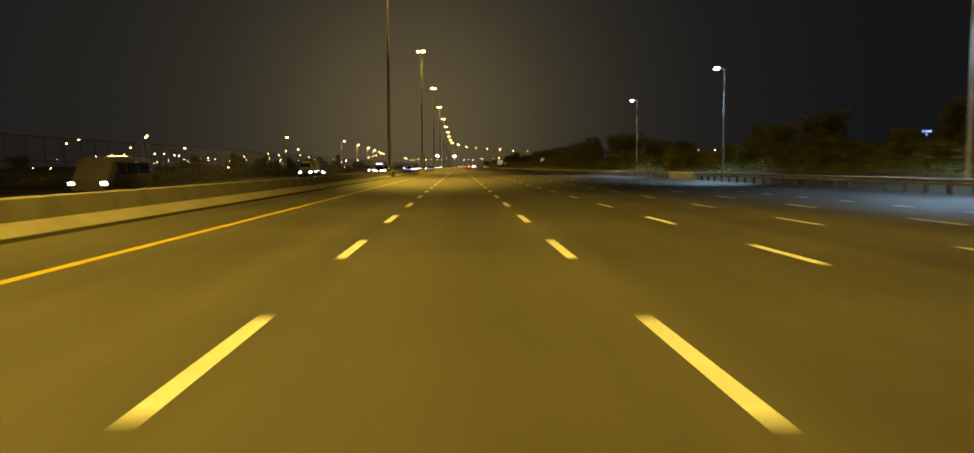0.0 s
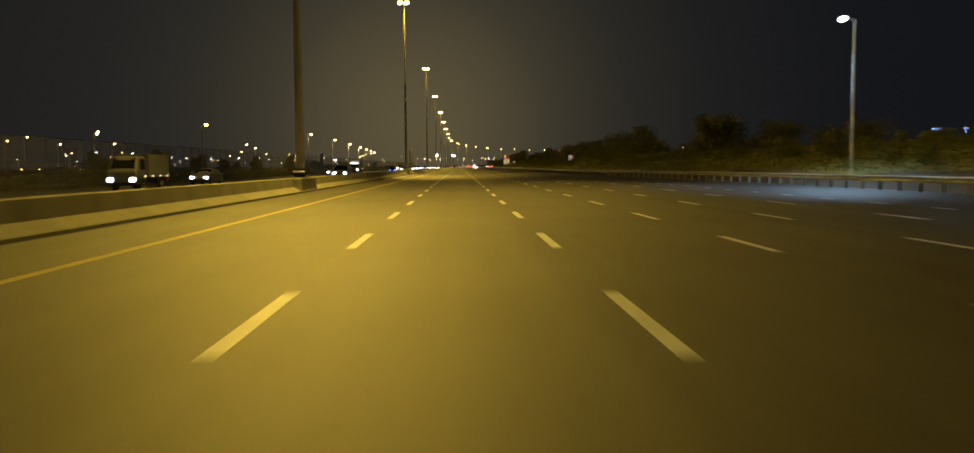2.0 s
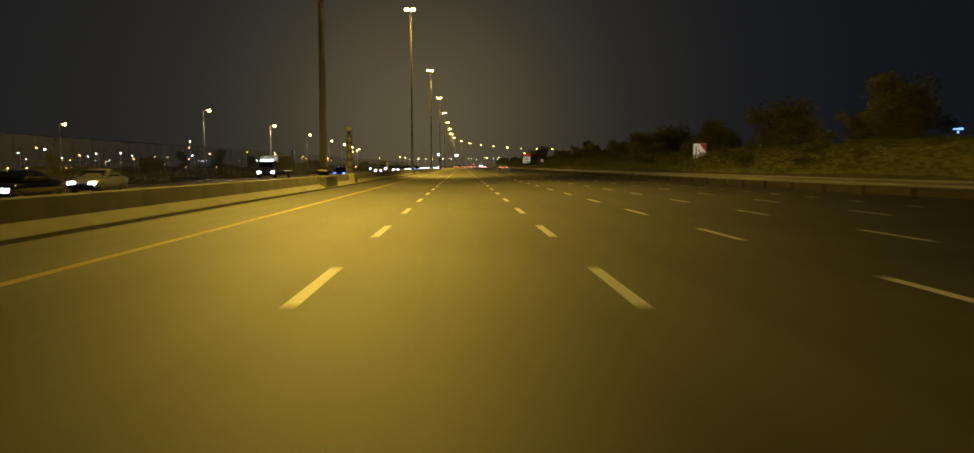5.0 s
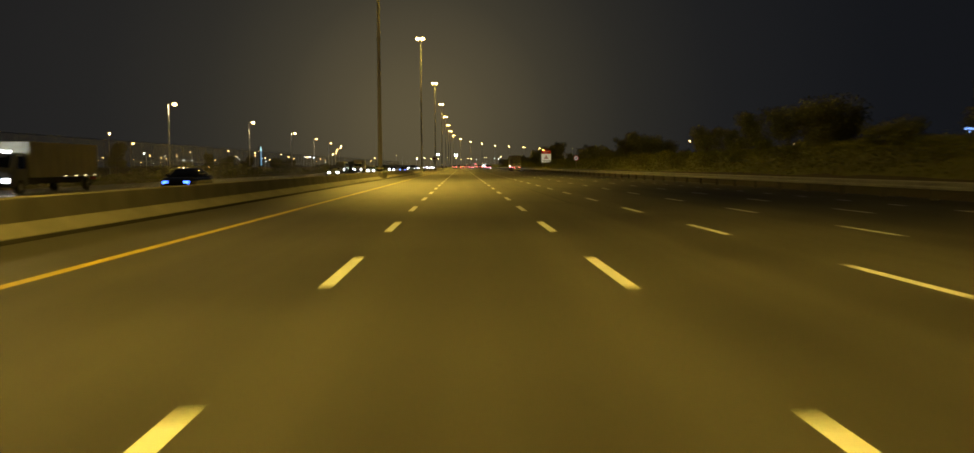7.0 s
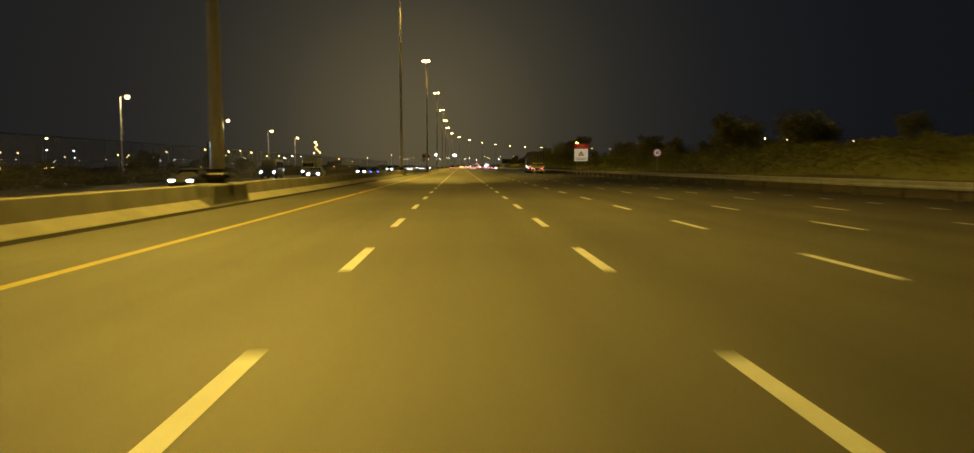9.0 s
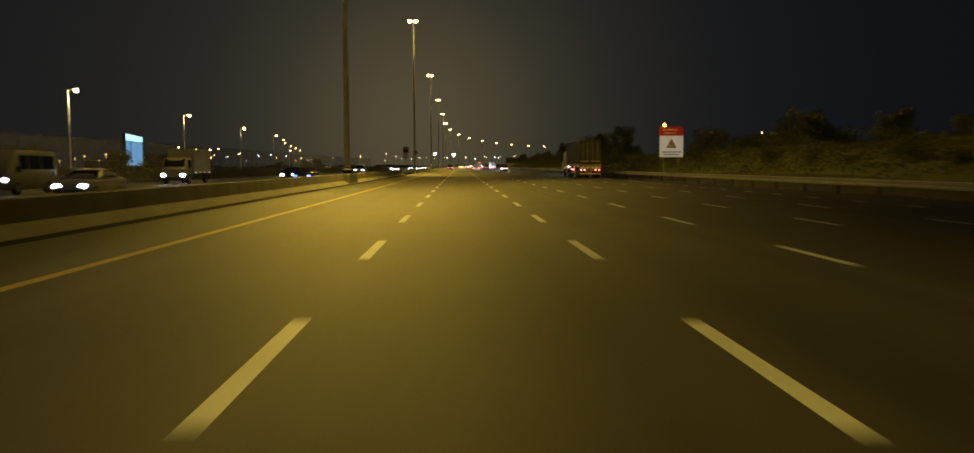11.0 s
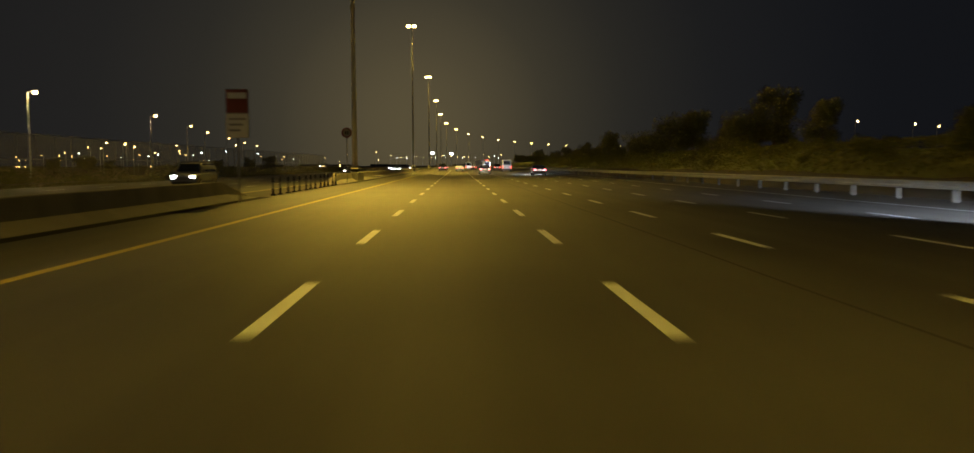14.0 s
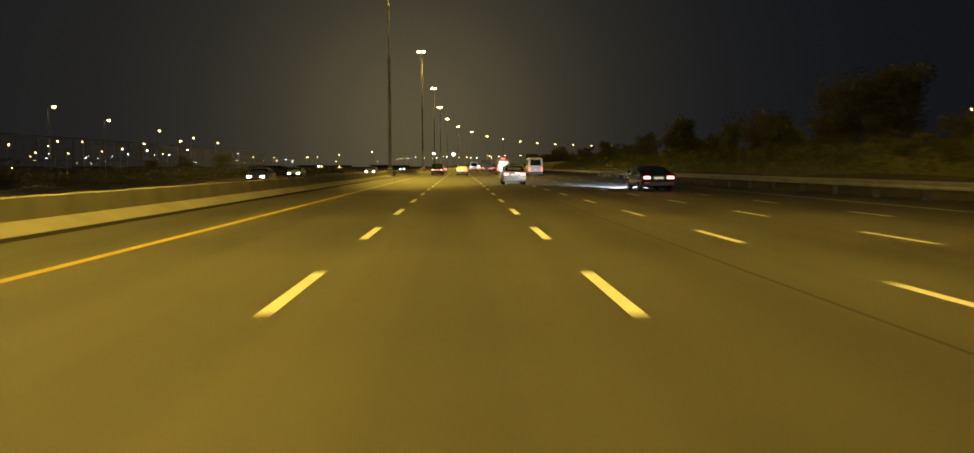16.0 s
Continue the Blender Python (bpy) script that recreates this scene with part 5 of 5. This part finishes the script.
# ---- the articulated truck ----
def articulated_truck():
    ob = new("articulated_truck")
    hw = 1.25
    # container with ribbed sides
    bm = bmesh.new()
    box(bm, -1.2, 1.2, 0.06, 11.3, 1.60, 4.20)
    part("container", bm, M_CONTAINER, ob, "dark ribbed steel container")
    bm = bmesh.new()
    box(bm, -0.02, 0.025, 0, 0.15, 1.72, 4.08)
    rib = part("container_rib", bm, M_CONTAINER, ob)
    for k in range(38):
        for sx in (-1, 1):
            r = rib if k == 0 and sx == -1 else new("container_rib", rib.data)
            r.parent = ob
            r.location = (sx * 1.2, 0.25 + k * 0.29, 0)
    bm = bmesh.new()
    for z in (1.60, 4.10):
        for sx in (-1, 1):
            box(bm, sx * 1.2 - 0.04, sx * 1.2 + 0.04, 0.0, 11.35, z, z + 0.12)
    part("container_frame", bm, M_CONTAINER, ob)
    for sx in (-1, 1):
        door = lamp_block("container_door", min(sx * 0.02, sx * 1.17), max(sx * 0.02, sx * 1.17), 0.0, 0.055, 1.68, 4.12, M_DOOR, ob)
        for q in (0.30, 0.82):
            bm = bmesh.new()
            tube(bm, (sx * q, -0.03, 1.66), (sx * q, -0.03, 4.12), 0.022, 0.022, 6)
            part("lock_bar", bm, M_STEEL, door)
        for k in range(4):
            lamp_block("door_panel", min(sx * 0.1, sx * 1.1), max(sx * 0.1, sx * 1.1), -0.018, -0.002, 1.78 + 0.6 * k, 2.22 + 0.6 * k, M_DOOR, door)
        lamp_block("reflector_strip", min(sx * 0.12, sx * 1.1), max(sx * 0.12, sx * 1.1), -0.062, -0.052, 1.86, 1.96, M_REFLECT, ob, "yellow reflective strip")
    # trailer bed and tail
    bm = bmesh.new()
    box(bm, -1.25, 1.25, -0.05, 11.4, 1.36, 1.54)
    part("trailer_bed", bm, M_TRAILER, ob, "dusty yellowish trailer bed")
    bm = bmesh.new()
    for sx in (-1, 1):
        box(bm, sx * 0.45 - 0.07, sx * 0.45 + 0.07, 0.2, 11.2, 0.98, 1.35)
    part("trailer_beam", bm, M_DARK, ob)
    lamp_block("tail_board", -1.22, 1.22, -0.06, 0.02, 0.78, 1.32, M_TRAILER, ob)
    lamp_block("under_bar", -1.22, 1.22, -0.10, 0.02, 0.40, 0.56, M_REFLECT, ob, "yellow reflective under-run bar")
    for k in range(9):
        x = -1.2 + 0.268 * k
        lamp_block("chevron_plate", x, x + 0.24, -0.085, -0.064, 1.08, 1.28, M_REFLECT if k % 2 == 0 else M_SIGNWHITE, ob)
    for sx in (-1, 1):
        lamp_block("lamp_holder", sx * 0.87 - 0.32, sx * 0.87 + 0.32, -0.082, -0.062, 0.78, 1.04, M_BLACK, ob)
        for q in (0.64, 1.02):
            bm = bmesh.new()
            tube(bm, (sx * q, -0.06, 0.91), (sx * q, -0.12, 0.91), 0.085, 0.075, 14)
            part("tail_light", bm, M_BRAKEHOT, ob, "glowing tail light")
        for y in (1.3, 2.65):
            wheel(ob, sx * 1.24, y, 0.52, 0.5, M_STEEL)
            bm = bmesh.new()
            for a in range(7):
                a0, a1 = radians(20 + 20 * a), radians(40 + 20 * a)
                va = [bm.verts.new((sx * 1.26 - sx * w, y + 0.62 * math.cos(q), 0.52 + 0.62 * math.sin(q))) for w in (0, 0.5) for q in (a0, a1)]
                bm.faces.new((va[0], va[1], va[3], va[2]))
            part("mudguard", bm, M_BLACK, ob)
        for y in (0.9, 3.6, 6.6, 10.4):
            lamp_block("side_marker", sx * 1.26 - 0.03, sx * 1.26 + 0.03, y, y + 0.12, 1.25, 1.33, M_MARKER, ob, "glowing side marker")
        bm = bmesh.new()
        box(bm, sx * 0.8 - 0.06, sx * 0.8 + 0.06, 6.0, 6.15, 0.25, 1.3)
        box(bm, sx * 0.8 - 0.14, sx * 0.8 + 0.14, 5.95, 6.2, 0.20, 0.26)
        part("landing_leg", bm, M_STEEL, ob)
    # tractor
    bm = bmesh.new()
    for sx in (-1, 1):
        box(bm, sx * 0.42 - 0.05, sx * 0.42 + 0.05, 7.4, 14.7, 0.72, 0.97)
    part("tractor_frame", bm, M_BLACK, ob)
    bm = bmesh.new()
    loft(bm, [ring(12.15, 1.18, 1.02, 3.15, 1.08, 0.10), ring(13.4, 1.22, 0.95, 3.25, 1.10, 0.12), ring(14.25, 1.22, 0.62, 3.18, 1.10, 0.12), ring(14.75, 1.20, 0.50, 2.55, 1.12, 0.10), ring(14.95, 1.15, 0.48, 1.75, 1.10, 0.08)])
    part("cab", bm, M_TRUCKWHITE, ob, "cream white driver's cab")
    quad_panel("windscreen", [(1.04, 15.0, 1.85), (-1.04, 15.0, 1.85), (-1.0, 14.62, 2.82), (1.0, 14.62, 2.82)], 0.02, M_GLASS, ob)
    for sx in (-1, 1):
        pts = [(sx * 1.235, 13.45, 1.95), (sx * 1.235, 14.5, 1.85), (sx * 1.14, 14.35, 2.75), (sx * 1.15, 13.45, 2.80)]
        quad_panel("side_window", pts if sx > 0 else pts[::-1], 0.02, M_GLASS, ob)
        lamp_block("wing_mirror", sx * 1.42 - 0.10, sx * 1.42 + 0.10, 14.55, 14.68, 1.9, 2.55, M_BLACK, ob)
        for k in range(2):
            lamp_block("step", sx * 1.1 - 0.14, sx * 1.1 + 0.14, 13.9, 14.3, 0.35 + 0.28 * k, 0.40 + 0.28 * k, M_STEEL, ob)
        wheel(ob, sx * 1.22, 13.45, 0.52, 0.32, M_STEEL)
        for y in (8.1, 9.5):
            wheel(ob, sx * 1.23, y, 0.52, 0.5, M_STEEL)
        bm = bmesh.new()
        tube(bm, (sx * 0.88, 10.6, 0.72), (sx * 0.88, 12.0, 0.72), 0.32, 0.32, 14)
        part("fuel_tank", bm, M_STEEL, ob)
        for q in (0.80, 1.05):
            lamp_block("tail_light", sx * q - 0.065, sx * q + 0.065, 7.36, 7.42, 0.86, 0.98, M_BRAKEHOT, ob, "glowing tail light")
        lamp_block("reflector_strip", sx * 0.92 - 0.26, sx * 0.92 + 0.26, 7.36, 7.40, 0.52, 0.62, M_REFLECT, ob)
        lamp_block("headlight", sx * 0.95 - 0.18, sx * 0.95 + 0.18, 14.93, 15.02, 0.72, 0.92, M_HEAD, ob, "glowing headlight")
        lamp_block("side_marker", sx * 1.24 - 0.03, sx * 1.24 + 0.03, 12.5, 12.62, 1.05, 1.15, M_MARKER, ob)
    lamp_block("work_light", -1.29, -1.20, 8.95, 9.05, 1.24, 1.32, M_HEAD, ob, "small white work light")
    lamp_block("front_bumper", -1.2, 1.2, 14.85, 15.05, 0.40, 0.66, M_BLACK, ob)
    bm = bmesh.new()
    tube(bm, (-0.7, 13.2, 3.24), (-0.7, 13.2, 3.36), 0.07, 0.055, 10)
    part("beacon", bm, M_AMBER, ob, "glowing amber beacon")
    bm = bmesh.new()
    tube(bm, (0.55, 12.05, 1.0), (0.55, 12.05, 3.3), 0.08, 0.08, 10)
    part("exhaust_stack", bm, M_STEEL, ob)
    return tagged(ob, "articulated truck with a dark container and a cream cab", "truck")


truck = articulated_truck()
truck.location = (14.7, 458.3, 0)
truck.scale = (1, 1.07, 1)
headlight_beam(14.7, 474.8, 60000)
v = box_truck(M_SANDBOX, "sand-coloured box truck far ahead", 7.0, 2.2, 3.0, tail=True)
v.location = (6.9, 735.0, 0)
